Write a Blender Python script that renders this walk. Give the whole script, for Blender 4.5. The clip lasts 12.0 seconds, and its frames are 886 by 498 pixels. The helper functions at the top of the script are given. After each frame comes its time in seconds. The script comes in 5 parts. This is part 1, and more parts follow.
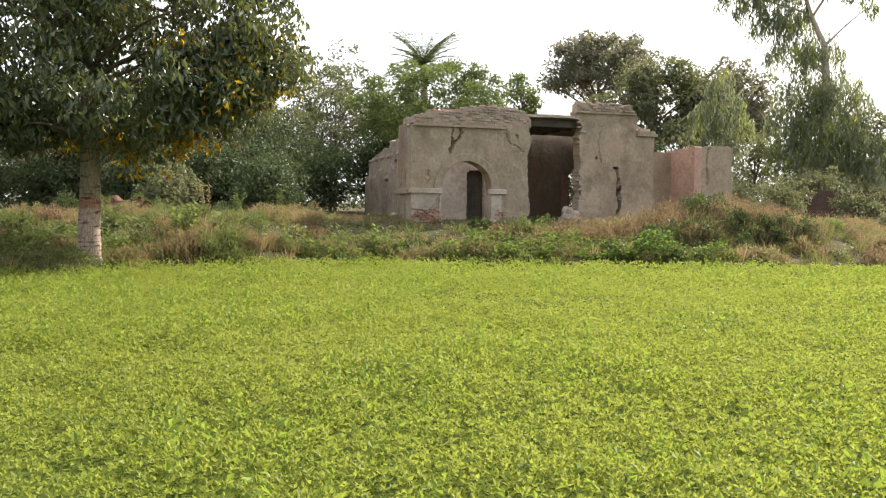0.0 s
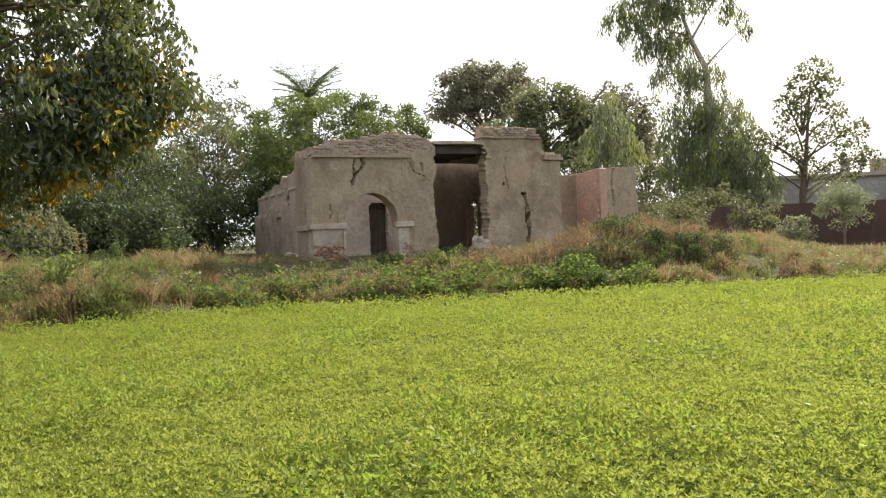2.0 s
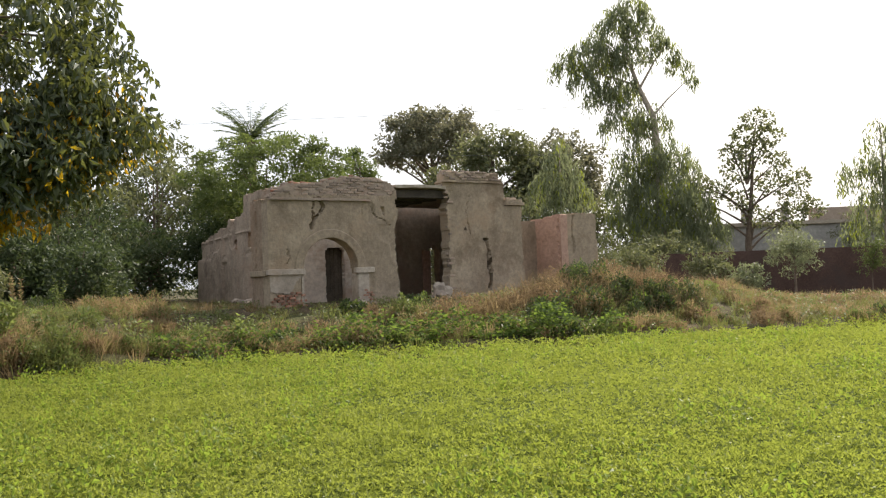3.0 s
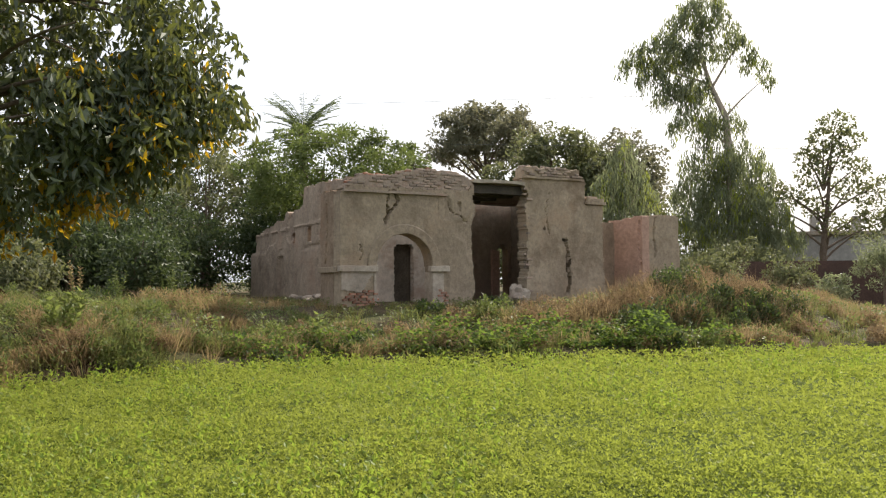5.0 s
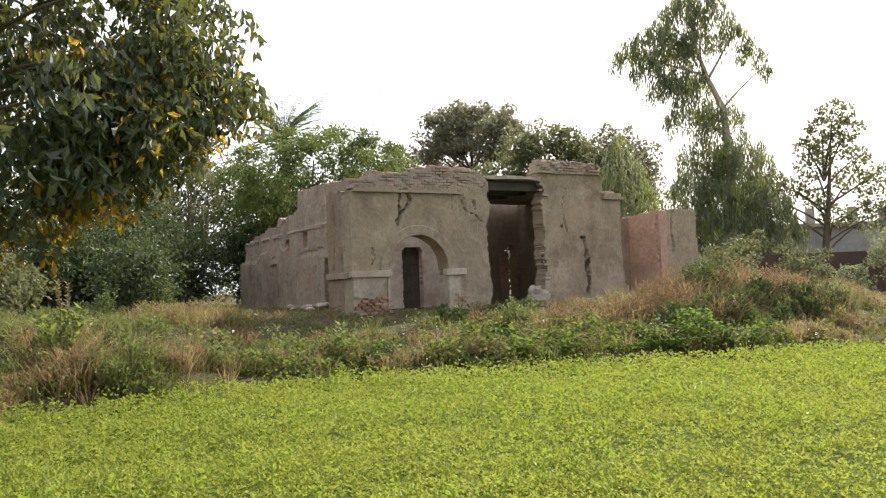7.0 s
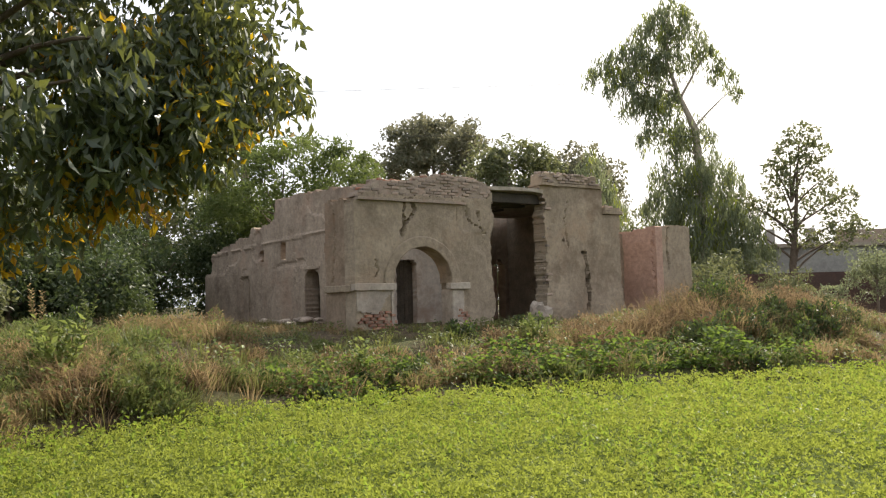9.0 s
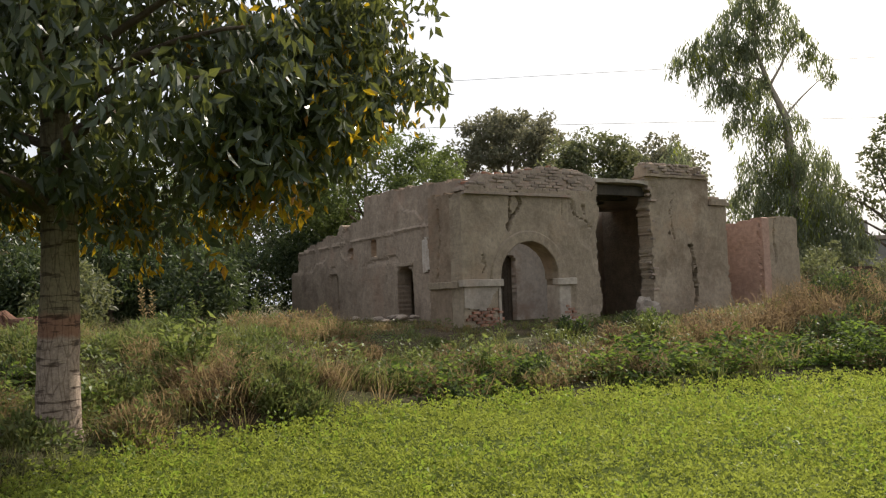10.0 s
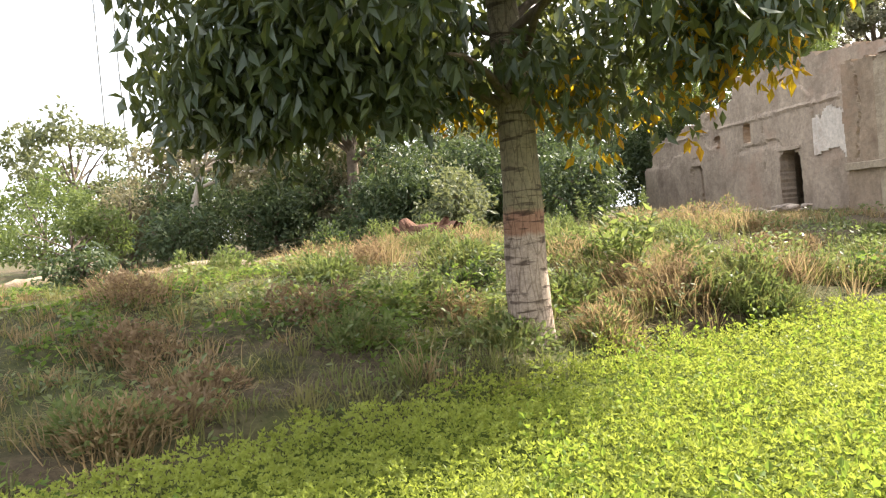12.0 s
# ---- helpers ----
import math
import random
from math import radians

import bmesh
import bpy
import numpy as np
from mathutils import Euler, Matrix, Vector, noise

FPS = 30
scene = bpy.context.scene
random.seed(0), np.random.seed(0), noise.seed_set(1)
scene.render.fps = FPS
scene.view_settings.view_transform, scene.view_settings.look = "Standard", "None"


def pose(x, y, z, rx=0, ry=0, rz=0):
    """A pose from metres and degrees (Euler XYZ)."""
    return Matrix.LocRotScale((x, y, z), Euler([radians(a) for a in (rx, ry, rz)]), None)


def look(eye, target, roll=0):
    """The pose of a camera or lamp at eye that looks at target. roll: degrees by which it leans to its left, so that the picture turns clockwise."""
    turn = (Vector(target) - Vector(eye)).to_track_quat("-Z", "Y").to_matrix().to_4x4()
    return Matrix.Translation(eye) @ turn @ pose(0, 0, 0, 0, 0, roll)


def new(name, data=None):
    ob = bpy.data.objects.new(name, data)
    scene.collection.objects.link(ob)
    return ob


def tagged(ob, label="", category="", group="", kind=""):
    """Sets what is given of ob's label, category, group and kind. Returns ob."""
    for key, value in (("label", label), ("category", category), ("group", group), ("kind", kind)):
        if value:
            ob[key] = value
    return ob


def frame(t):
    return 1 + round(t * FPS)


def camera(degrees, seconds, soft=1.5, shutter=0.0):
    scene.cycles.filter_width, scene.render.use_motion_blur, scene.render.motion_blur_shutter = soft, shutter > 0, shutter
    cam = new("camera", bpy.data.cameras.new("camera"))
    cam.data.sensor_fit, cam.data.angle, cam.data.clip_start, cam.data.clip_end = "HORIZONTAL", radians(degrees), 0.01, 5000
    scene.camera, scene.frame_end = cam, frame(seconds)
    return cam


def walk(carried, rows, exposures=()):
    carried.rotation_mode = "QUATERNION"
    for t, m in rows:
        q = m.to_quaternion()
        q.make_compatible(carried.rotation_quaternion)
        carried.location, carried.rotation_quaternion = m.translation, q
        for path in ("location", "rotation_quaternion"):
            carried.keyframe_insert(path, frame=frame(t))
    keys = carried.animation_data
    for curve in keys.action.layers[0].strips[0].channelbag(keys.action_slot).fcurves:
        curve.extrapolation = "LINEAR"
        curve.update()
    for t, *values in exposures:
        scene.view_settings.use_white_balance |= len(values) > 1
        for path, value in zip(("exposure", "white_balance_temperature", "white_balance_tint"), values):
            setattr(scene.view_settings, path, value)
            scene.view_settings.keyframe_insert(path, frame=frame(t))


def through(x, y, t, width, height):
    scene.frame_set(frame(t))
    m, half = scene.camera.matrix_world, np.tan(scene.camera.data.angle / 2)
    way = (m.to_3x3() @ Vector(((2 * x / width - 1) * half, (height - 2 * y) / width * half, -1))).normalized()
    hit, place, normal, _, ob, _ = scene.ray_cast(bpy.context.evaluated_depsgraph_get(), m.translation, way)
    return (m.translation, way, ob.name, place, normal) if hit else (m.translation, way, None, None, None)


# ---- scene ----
cam = camera(55.1, 12.0, soft=1.2)
METRES, EYE, TILT, LEAN, TURN = 12.8, 1.5, 0.0, 0.0, 17.9
ROWS = [
    (0.0, 0.0, 0.0, 0.0, 0.04, -3.0, -0.78),
    (0.5, -0.0133, 0.0342, 0.0014, -8.48, -0.56, -2.11),
    (1.0, -0.019, 0.0653, -0.0016, -12.58, -4.06, -0.57),
    (1.5, -0.0247, 0.1018, 0.0016, -10.35, -3.44, 3.11),
    (2.0, -0.0521, 0.1317, -0.0033, -7.81, -0.75, 2.29),
    (2.5, -0.0797, 0.1652, -0.0009, -13.02, -3.41, 3.09),
    (3.0, -0.1094, 0.2112, 0.0033, -12.3, 2.11, 2.08),
    (5.0, -0.1887, 0.3542, 0.0074, -10.2, 2.16, 0.32),
    (5.5, -0.1986, 0.3904, 0.0042, -14.55, 0.54, 2.28),
    (6.0, -0.2173, 0.4212, 0.0044, -13.64, 2.01, 2.81),
    (6.5, -0.2368, 0.4511, 0.0035, -12.35, 0.38, 2.57),
    (7.0, -0.2572, 0.4892, 0.0056, -12.01, 2.5, 2.14),
    (9.0, -0.3735, 0.6025, 0.0059, -16.43, 3.48, 1.43),
    (9.5, -0.4131, 0.6384, 0.0063, -12.02, 4.39, 1.55),
    (10.0, -0.4503, 0.662, 0.0066, -12.41, 3.42, 1.9),
    (10.5, -0.48, 0.692, 0.0026, -10.72, -2.06, 2.39),
    (11.0, -0.5165, 0.7152, 0.0017, -1.32, -0.1, 2.32),
    (11.5, -0.5525, 0.7325, 0.004, 2.99, 0.0, 3.31),
    (12.0, -0.5911, 0.7593, 0.0013, 8.27, -1.85, 5.0),
]
EXPOSURES = [(0.0, 1.3), (0.5, 1.12), (1.0, 1.13), (2.5, 1.13), (3.0, 0.86), (5.5, 0.9), (6.5, 1.14), (7.2, 1.12), (9.0, 0.94), (9.5, 0.5), (10.0, 0.48), (10.5, 1.34), (11.0, 1.8), (11.5, 1.95), (12.0, 2.1)]
walk(cam, [(t, pose(0, 0, EYE, TILT, LEAN, TURN) @ pose(METRES * x, METRES * y, METRES * z, 90 + pitch, roll, yaw)) for t, x, y, z, yaw, pitch, roll in ROWS], EXPOSURES)

# ---- light: hazy afternoon, sun behind the place and to its right ----
SUN_ANGLE, SUN_HEIGHT = 58.0, 39.0
world = bpy.data.worlds.new("sky")
scene.world = world
world.use_nodes = True
wn = world.node_tree.nodes
sky = wn.new("ShaderNodeTexSky")
sky.sky_type, sky.sun_disc = "NISHITA", False
sky.sun_elevation, sky.sun_rotation = radians(SUN_HEIGHT), radians(90 - SUN_ANGLE)
sky.air_density, sky.dust_density, sky.ozone_density = 1.0, 7.0, 0.6
haze = wn.new("ShaderNodeMix")
haze.data_type = "RGBA"
haze.inputs["Factor"].default_value = 0.75
haze.inputs["B"].default_value = (4.4, 4.55, 4.85, 1)
wn["Background"].inputs["Strength"].default_value = 0.15
world.node_tree.links.new(sky.outputs[0], haze.inputs["A"])
world.node_tree.links.new(haze.outputs["Result"], wn["Background"].inputs["Color"])
lamp = bpy.data.lights.new("sun", "SUN")
lamp.energy, lamp.angle, lamp.color = 4.6, radians(0.6), (1.0, 0.93, 0.80)
sun = new("sun", lamp)
sun_way = Vector((math.cos(radians(SUN_ANGLE)) * math.cos(radians(SUN_HEIGHT)), math.sin(radians(SUN_ANGLE)) * math.cos(radians(SUN_HEIGHT)), math.sin(radians(SUN_HEIGHT))))
sun.matrix_world = look(sun_way * 80, (0, 0, 0))

rng = np.random.default_rng(7)


# ---- materials ----
def nodes_of(name):
    m = bpy.data.materials.new(name)
    m.use_nodes = True
    t = m.node_tree
    return m, t, t.nodes, t.links, t.nodes["Principled BSDF"]


def noise_node(t, scale, detail=6.0, rough=0.6, coord="Object"):
    c = t.nodes.new("ShaderNodeTexCoord")
    n = t.nodes.new("ShaderNodeTexNoise")
    n.inputs["Scale"].default_value, n.inputs["Detail"].default_value, n.inputs["Roughness"].default_value = scale, detail, rough
    t.links.new(c.outputs[coord], n.inputs["Vector"])
    return n


def ramp_node(t, source, stops):
    r = t.nodes.new("ShaderNodeValToRGB")
    while len(r.color_ramp.elements) < len(stops):
        r.color_ramp.elements.new(0.5)
    for e, (p, c) in zip(r.color_ramp.elements, stops):
        e.position, e.color = p, (*c, 1)
    t.links.new(source, r.inputs["Fac"])
    return r


def mix_node(t, fac, a, b, mode="MIX"):
    m = t.nodes.new("ShaderNodeMix")
    m.data_type, m.blend_type = "RGBA", mode
    if isinstance(fac, float):
        m.inputs["Factor"].default_value = fac
    else:
        t.links.new(fac, m.inputs["Factor"])
    for sock, v in ((m.inputs["A"], a), (m.inputs["B"], b)):
        if isinstance(v, tuple):
            sock.default_value = (*v, 1)
        else:
            t.links.new(v, sock)
    return m.outputs["Result"]


def bump_node(t, bsdf, height, strength, distance):
    b = t.nodes.new("ShaderNodeBump")
    b.inputs["Strength"].default_value, b.inputs["Distance"].default_value = strength, distance
    t.links.new(height, b.inputs["Height"])
    t.links.new(b.outputs[0], bsdf.inputs["Normal"])


def surface(name, dark, light, scale, fine, rough=0.95, bump=0.02, stain=None, stain_scale=0.7, per_piece=False, streaks=None):
    """Matt mineral or wood surface: broad tone, fine grain, optional stains."""
    m, t, n, l, b = nodes_of(name)
    broad = noise_node(t, scale, 5, 0.65)
    grain = noise_node(t, fine, 6, 0.7)
    col = ramp_node(t, broad.outputs["Fac"], [(0.3, dark), (0.7, light)]).outputs[0]
    g = ramp_node(t, grain.outputs["Fac"], [(0.3, (0.72, 0.72, 0.72)), (0.7, (1.15, 1.13, 1.1))]).outputs[0]
    col = mix_node(t, 1.0, col, g, "MULTIPLY")
    if stain:
        s = noise_node(t, stain_scale, 8, 0.7)
        f = ramp_node(t, s.outputs["Fac"], [(0.52, (0, 0, 0)), (0.66, (1, 1, 1))]).outputs[0]
        col = mix_node(t, f, col, stain)
    if streaks:
        c = n.new("ShaderNodeTexCoord")
        mp = n.new("ShaderNodeMapping")
        mp.inputs["Scale"].default_value = (1.5, 1.5, 0.7)
        l.new(c.outputs["Object"], mp.inputs["Vector"])
        s = n.new("ShaderNodeTexNoise")
        s.inputs["Scale"].default_value, s.inputs["Detail"].default_value, s.inputs["Roughness"].default_value = 1.0, 7, 0.65
        l.new(mp.outputs[0], s.inputs["Vector"])
        f = ramp_node(t, s.outputs["Fac"], [(0.36, (0.84, 0.83, 0.82)), (0.64, (1.09, 1.09, 1.08))]).outputs[0]
        col = mix_node(t, 1.0, col, f, "MULTIPLY")
        w = noise_node(t, 0.55, 6, 0.7)
        f = ramp_node(t, w.outputs["Fac"], [(0.54, (0, 0, 0)), (0.70, (0.8, 0.8, 0.8))]).outputs[0]
        col = mix_node(t, f, col, streaks)
    if per_piece:
        info = n.new("ShaderNodeObjectInfo")
        f = ramp_node(t, info.outputs["Random"], [(0.0, (0.7, 0.7, 0.7)), (1.0, (1.25, 1.2, 1.15))]).outputs[0]
        col = mix_node(t, 1.0, col, f, "MULTIPLY")
    l.new(col, b.inputs["Base Color"])
    b.inputs["Roughness"].default_value = rough
    b.inputs["Specular IOR Level"].default_value = 0.2
    bump_node(t, b, grain.outputs["Fac"], 0.7, bump)
    return m


def leafy(name, colours, through_colour, through=0.45, gloss=0.45, patch=None, patch_scale=0.35):
    """Leaves: each one its own shade, light shines through them."""
    m, t, n, l, b = nodes_of(name)
    geo = n.new("ShaderNodeNewGeometry")
    stops = [(i / max(1, len(colours) - 1), c) for i, c in enumerate(colours)]
    col = ramp_node(t, geo.outputs["Random Per Island"], stops).outputs[0]
    if patch:
        p = noise_node(t, patch_scale, 3, 0.6)
        f = ramp_node(t, p.outputs["Fac"], [(0.42, (0, 0, 0)), (0.68, (1, 1, 1))]).outputs[0]
        col = mix_node(t, f, col, patch)
    l.new(col, b.inputs["Base Color"])
    b.inputs["Roughness"].default_value = gloss
    b.inputs["Specular IOR Level"].default_value = 0.4 if gloss < 0.4 else 0.18 if gloss < 0.7 else 0.05
    tr = n.new("ShaderNodeBsdfTranslucent")
    l.new(mix_node(t, 0.75, col, through_colour), tr.inputs["Color"])
    mx = n.new("ShaderNodeMixShader")
    mx.inputs[0].default_value = through
    l.new(b.outputs[0], mx.inputs[1])
    l.new(tr.outputs[0], mx.inputs[2])
    l.new(mx.outputs[0], n["Material Output"].inputs["Surface"])
    return m


PLASTER = surface("mud_plaster", (0.25, 0.20, 0.148), (0.39, 0.318, 0.238), 0.8, 9, stain=(0.19, 0.14, 0.098), bump=0.035, streaks=(0.34, 0.24, 0.16))
PIER = surface("warm_mud_plaster", (0.22, 0.165, 0.12), (0.33, 0.25, 0.185), 0.9, 9, stain=(0.17, 0.12, 0.085), bump=0.03, streaks=(0.31, 0.20, 0.135))
PALE = surface("pale_plaster", (0.33, 0.28, 0.235), (0.46, 0.40, 0.335), 1.1, 9, stain=(0.25, 0.19, 0.15), bump=0.02, streaks=(0.34, 0.25, 0.19))
PLANK = surface("dark_door_plank", (0.06, 0.05, 0.04), (0.12, 0.10, 0.078), 3, 24, bump=0.02)
PLASTER_SIDE = surface("side_plaster", (0.26, 0.203, 0.155), (0.40, 0.318, 0.245), 0.6, 7, stain=(0.21, 0.158, 0.12), bump=0.03, streaks=(0.34, 0.23, 0.165))
WHITEWASH = surface("old_whitewash", (0.46, 0.40, 0.34), (0.62, 0.55, 0.48), 1.1, 8, stain=(0.36, 0.27, 0.21), bump=0.015)
PINK = surface("pink_plaster", (0.37, 0.235, 0.18), (0.49, 0.325, 0.255), 1.0, 8, stain=(0.33, 0.215, 0.165), bump=0.02)
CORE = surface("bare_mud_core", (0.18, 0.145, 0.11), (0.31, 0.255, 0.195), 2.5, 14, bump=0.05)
BRICK = surface("worn_brick", (0.26, 0.115, 0.075), (0.40, 0.20, 0.14), 4, 30, stain=(0.30, 0.25, 0.20), stain_scale=3, bump=0.01, per_piece=True)
DUSTY_BRICK = surface("dusty_brick", (0.25, 0.205, 0.17), (0.37, 0.31, 0.26), 3, 25, stain=(0.31, 0.22, 0.175), stain_scale=2.5, bump=0.012, per_piece=True)
STONE = surface("rubble_stone", (0.28, 0.23, 0.19), (0.45, 0.38, 0.32), 3, 20, bump=0.02, per_piece=True)
SLAB = surface("roof_slab", (0.30, 0.26, 0.21), (0.46, 0.40, 0.33), 1.2, 12, stain=(0.2, 0.12, 0.09), bump=0.02)
BEAM = surface("old_beam", (0.05, 0.045, 0.04), (0.10, 0.085, 0.07), 2, 20, bump=0.02)
REDWALL = surface("red_brick_wall", (0.10, 0.062, 0.05), (0.15, 0.095, 0.078), 1.2, 14, stain=(0.10, 0.07, 0.06), bump=0.02, per_piece=True)
FARWALL = surface("far_grey_plaster", (0.26, 0.25, 0.24), (0.36, 0.35, 0.33), 0.4, 4, stain=(0.22, 0.2, 0.19), bump=0.01)
SANDY = surface("sandy_mud", (0.20, 0.15, 0.105), (0.36, 0.275, 0.2), 1.6, 10, stain=(0.13, 0.10, 0.07), bump=0.05)
BARK = surface("grey_brown_bark", (0.10, 0.075, 0.055), (0.20, 0.155, 0.12), 5, 28, bump=0.04)
PALE_BARK = surface("pale_bark", (0.30, 0.25, 0.20), (0.46, 0.40, 0.34), 2, 15, bump=0.02)
ROOT = surface("rotten_red_wood", (0.07, 0.035, 0.024), (0.16, 0.08, 0.05), 4, 22, bump=0.03)
METAL = surface("dull_galvanised_steel", (0.16, 0.16, 0.16), (0.24, 0.24, 0.23), 3, 20, rough=0.6, bump=0.004)
WIRE = surface("dark_cable", (0.05, 0.05, 0.05), (0.08, 0.08, 0.08), 3, 20, rough=0.6, bump=0.002)
CROP = leafy("clover_leaf", [(0.05, 0.08, 0.012), (0.13, 0.172, 0.026), (0.195, 0.23, 0.042), (0.28, 0.30, 0.065)], (0.36, 0.405, 0.06), 0.46, 0.5, patch=(0.21, 0.235, 0.05), patch_scale=0.3)
TALL_CROP = leafy("tall_clover_leaf", [(0.08, 0.125, 0.018), (0.17, 0.225, 0.034)], (0.31, 0.40, 0.05), 0.46, 0.5)
RUST = leafy("withered_brown_weed", [(0.09, 0.063, 0.038), (0.17, 0.118, 0.07), (0.27, 0.195, 0.122)], (0.32, 0.22, 0.12), 0.36, 0.75)
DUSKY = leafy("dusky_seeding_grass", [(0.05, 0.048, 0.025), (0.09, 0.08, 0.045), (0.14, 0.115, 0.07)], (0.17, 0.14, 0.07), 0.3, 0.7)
STRAW = leafy("dry_grass", [(0.12, 0.082, 0.042), (0.225, 0.165, 0.086), (0.36, 0.28, 0.165)], (0.42, 0.31, 0.15), 0.4, 0.7, patch=(0.17, 0.11, 0.06), patch_scale=0.8)
GREEN_BLADE = leafy("green_grass", [(0.05, 0.068, 0.02), (0.10, 0.12, 0.038), (0.19, 0.185, 0.075)], (0.25, 0.27, 0.07), 0.4, 0.6, patch=(0.17, 0.13, 0.06), patch_scale=0.9)
WEED = leafy("weed_leaf", [(0.055, 0.08, 0.025), (0.10, 0.125, 0.042), (0.17, 0.17, 0.075)], (0.22, 0.27, 0.07), 0.4, 0.5)
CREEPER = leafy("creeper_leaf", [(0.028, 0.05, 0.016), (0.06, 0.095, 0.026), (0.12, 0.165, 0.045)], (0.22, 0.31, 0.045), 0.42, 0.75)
LIME_WEED = leafy("lime_weed_leaf", [(0.09, 0.125, 0.034), (0.165, 0.195, 0.06)], (0.29, 0.34, 0.085), 0.42, 0.45)
MAIN_LEAF = leafy("broad_tree_leaf", [(0.035, 0.052, 0.03), (0.062, 0.083, 0.045), (0.105, 0.122, 0.06)], (0.22, 0.23, 0.04), 0.27, 0.32)
GOLD_LEAF = leafy("yellowing_leaf", [(0.17, 0.15, 0.012), (0.32, 0.20, 0.015), (0.30, 0.11, 0.02)], (0.62, 0.42, 0.02), 0.5, 0.45)
SHRUB_LEAF = leafy("thicket_leaf", [(0.026, 0.042, 0.02), (0.05, 0.07, 0.033), (0.10, 0.115, 0.058)], (0.12, 0.16, 0.045), 0.28, 0.5)
# paleness of distance haze is mixed into these dusty olive tones
OLIVE_LEAF = leafy("olive_leaf", [(0.07, 0.083, 0.042), (0.115, 0.13, 0.07), (0.185, 0.18, 0.11)], (0.22, 0.23, 0.08), 0.36, 0.5)
ACACIA_LEAF = leafy("feathery_acacia_leaf", [(0.06, 0.082, 0.026), (0.10, 0.128, 0.045), (0.15, 0.17, 0.065)], (0.20, 0.25, 0.055), 0.38, 0.5)
DUSTY_LEAF = leafy("dry_dusty_leaf", [(0.085, 0.08, 0.048), (0.15, 0.138, 0.085), (0.24, 0.21, 0.14)], (0.29, 0.25, 0.12), 0.35, 0.6)
# grey-green lifted to stand in for haze over the eucalyptus crowns
GUM_LEAF = leafy("eucalyptus_leaf", [(0.095, 0.115, 0.07), (0.145, 0.165, 0.10), (0.20, 0.215, 0.13)], (0.29, 0.32, 0.15), 0.42, 0.45)
GUM_LIME = leafy("young_eucalyptus_leaf", [(0.14, 0.17, 0.035), (0.22, 0.25, 0.05)], (0.36, 0.4, 0.07), 0.45, 0.45)
# far crown leaves, lightened because the haze is put into their colour
HAZED_CROWN = leafy("hazed_crown_leaf", [(0.085, 0.09, 0.058), (0.13, 0.135, 0.088), (0.19, 0.175, 0.125)], (0.25, 0.235, 0.13), 0.4, 0.5)
PALM_LEAF = leafy("palm_leaflet", [(0.05, 0.07, 0.03), (0.10, 0.13, 0.055)], (0.2, 0.24, 0.08), 0.3, 0.45)


def painted_bark():
    """Bark of the field tree: whitewashed foot, a red-brown ring, bare above."""
    m, t, n, l, b = nodes_of("whitewashed_bark")
    c = n.new("ShaderNodeTexCoord")
    sep = n.new("ShaderNodeSeparateXYZ")
    l.new(c.outputs["Object"], sep.inputs[0])
    wob = noise_node(t, 6, 4, 0.6)
    add = n.new("ShaderNodeMath")
    add.operation = "MULTIPLY_ADD"
    add.inputs[1].default_value = 0.16
    l.new(wob.outputs["Fac"], add.inputs[0])
    l.new(sep.outputs["Z"], add.inputs[2])
    grain = noise_node(t, 22, 7, 0.75)
    mp = n.new("ShaderNodeMapping")
    mp.inputs["Scale"].default_value = (6, 6, 1.1)
    l.new(c.outputs["Object"], mp.inputs["Vector"])
    cracks = n.new("ShaderNodeTexVoronoi")
    cracks.feature, cracks.inputs["Scale"].default_value = "DISTANCE_TO_EDGE", 2.3
    l.new(mp.outputs[0], cracks.inputs["Vector"])
    rings = n.new("ShaderNodeTexNoise")
    mr = n.new("ShaderNodeMapping")
    mr.inputs["Scale"].default_value = (2.5, 2.5, 17)
    l.new(c.outputs["Object"], mr.inputs["Vector"])
    l.new(mr.outputs[0], rings.inputs["Vector"])
    rings.inputs["Scale"].default_value, rings.inputs["Detail"].default_value = 1.0, 5
    bare = ramp_node(t, grain.outputs["Fac"], [(0.3, (0.11, 0.09, 0.05)), (0.7, (0.235, 0.19, 0.11))]).outputs[0]
    white = ramp_node(t, grain.outputs["Fac"], [(0.28, (0.15, 0.11, 0.08)), (0.68, (0.40, 0.305, 0.235))]).outputs[0]
    red = ramp_node(t, grain.outputs["Fac"], [(0.3, (0.17, 0.085, 0.05)), (0.7, (0.28, 0.15, 0.095))]).outputs[0]

    def above(z, soft):
        r = n.new("ShaderNodeMapRange")
        r.inputs["From Min"].default_value, r.inputs["From Max"].default_value = z - soft, z + soft
        l.new(add.outputs[0], r.inputs["Value"])
        return r.outputs[0]

    col = mix_node(t, above(1.38, 0.03), white, red)
    col = mix_node(t, above(1.64, 0.04), col, bare)
    dark = ramp_node(t, cracks.outputs["Distance"], [(0.0, (0.40, 0.36, 0.33)), (0.07, (1, 1, 1))]).outputs[0]
    scars = ramp_node(t, rings.outputs["Fac"], [(0.38, (0.36, 0.32, 0.29)), (0.45, (1, 1, 1))]).outputs[0]
    col = mix_node(t, 1.0, mix_node(t, 0.8, col, dark, "MULTIPLY"), scars, "MULTIPLY")
    l.new(col, b.inputs["Base Color"])
    b.inputs["Roughness"].default_value = 0.95
    h = mix_node(t, 0.5, grain.outputs["Color"], scars)
    bump_node(t, b, h, 0.8, 0.03)
    return m


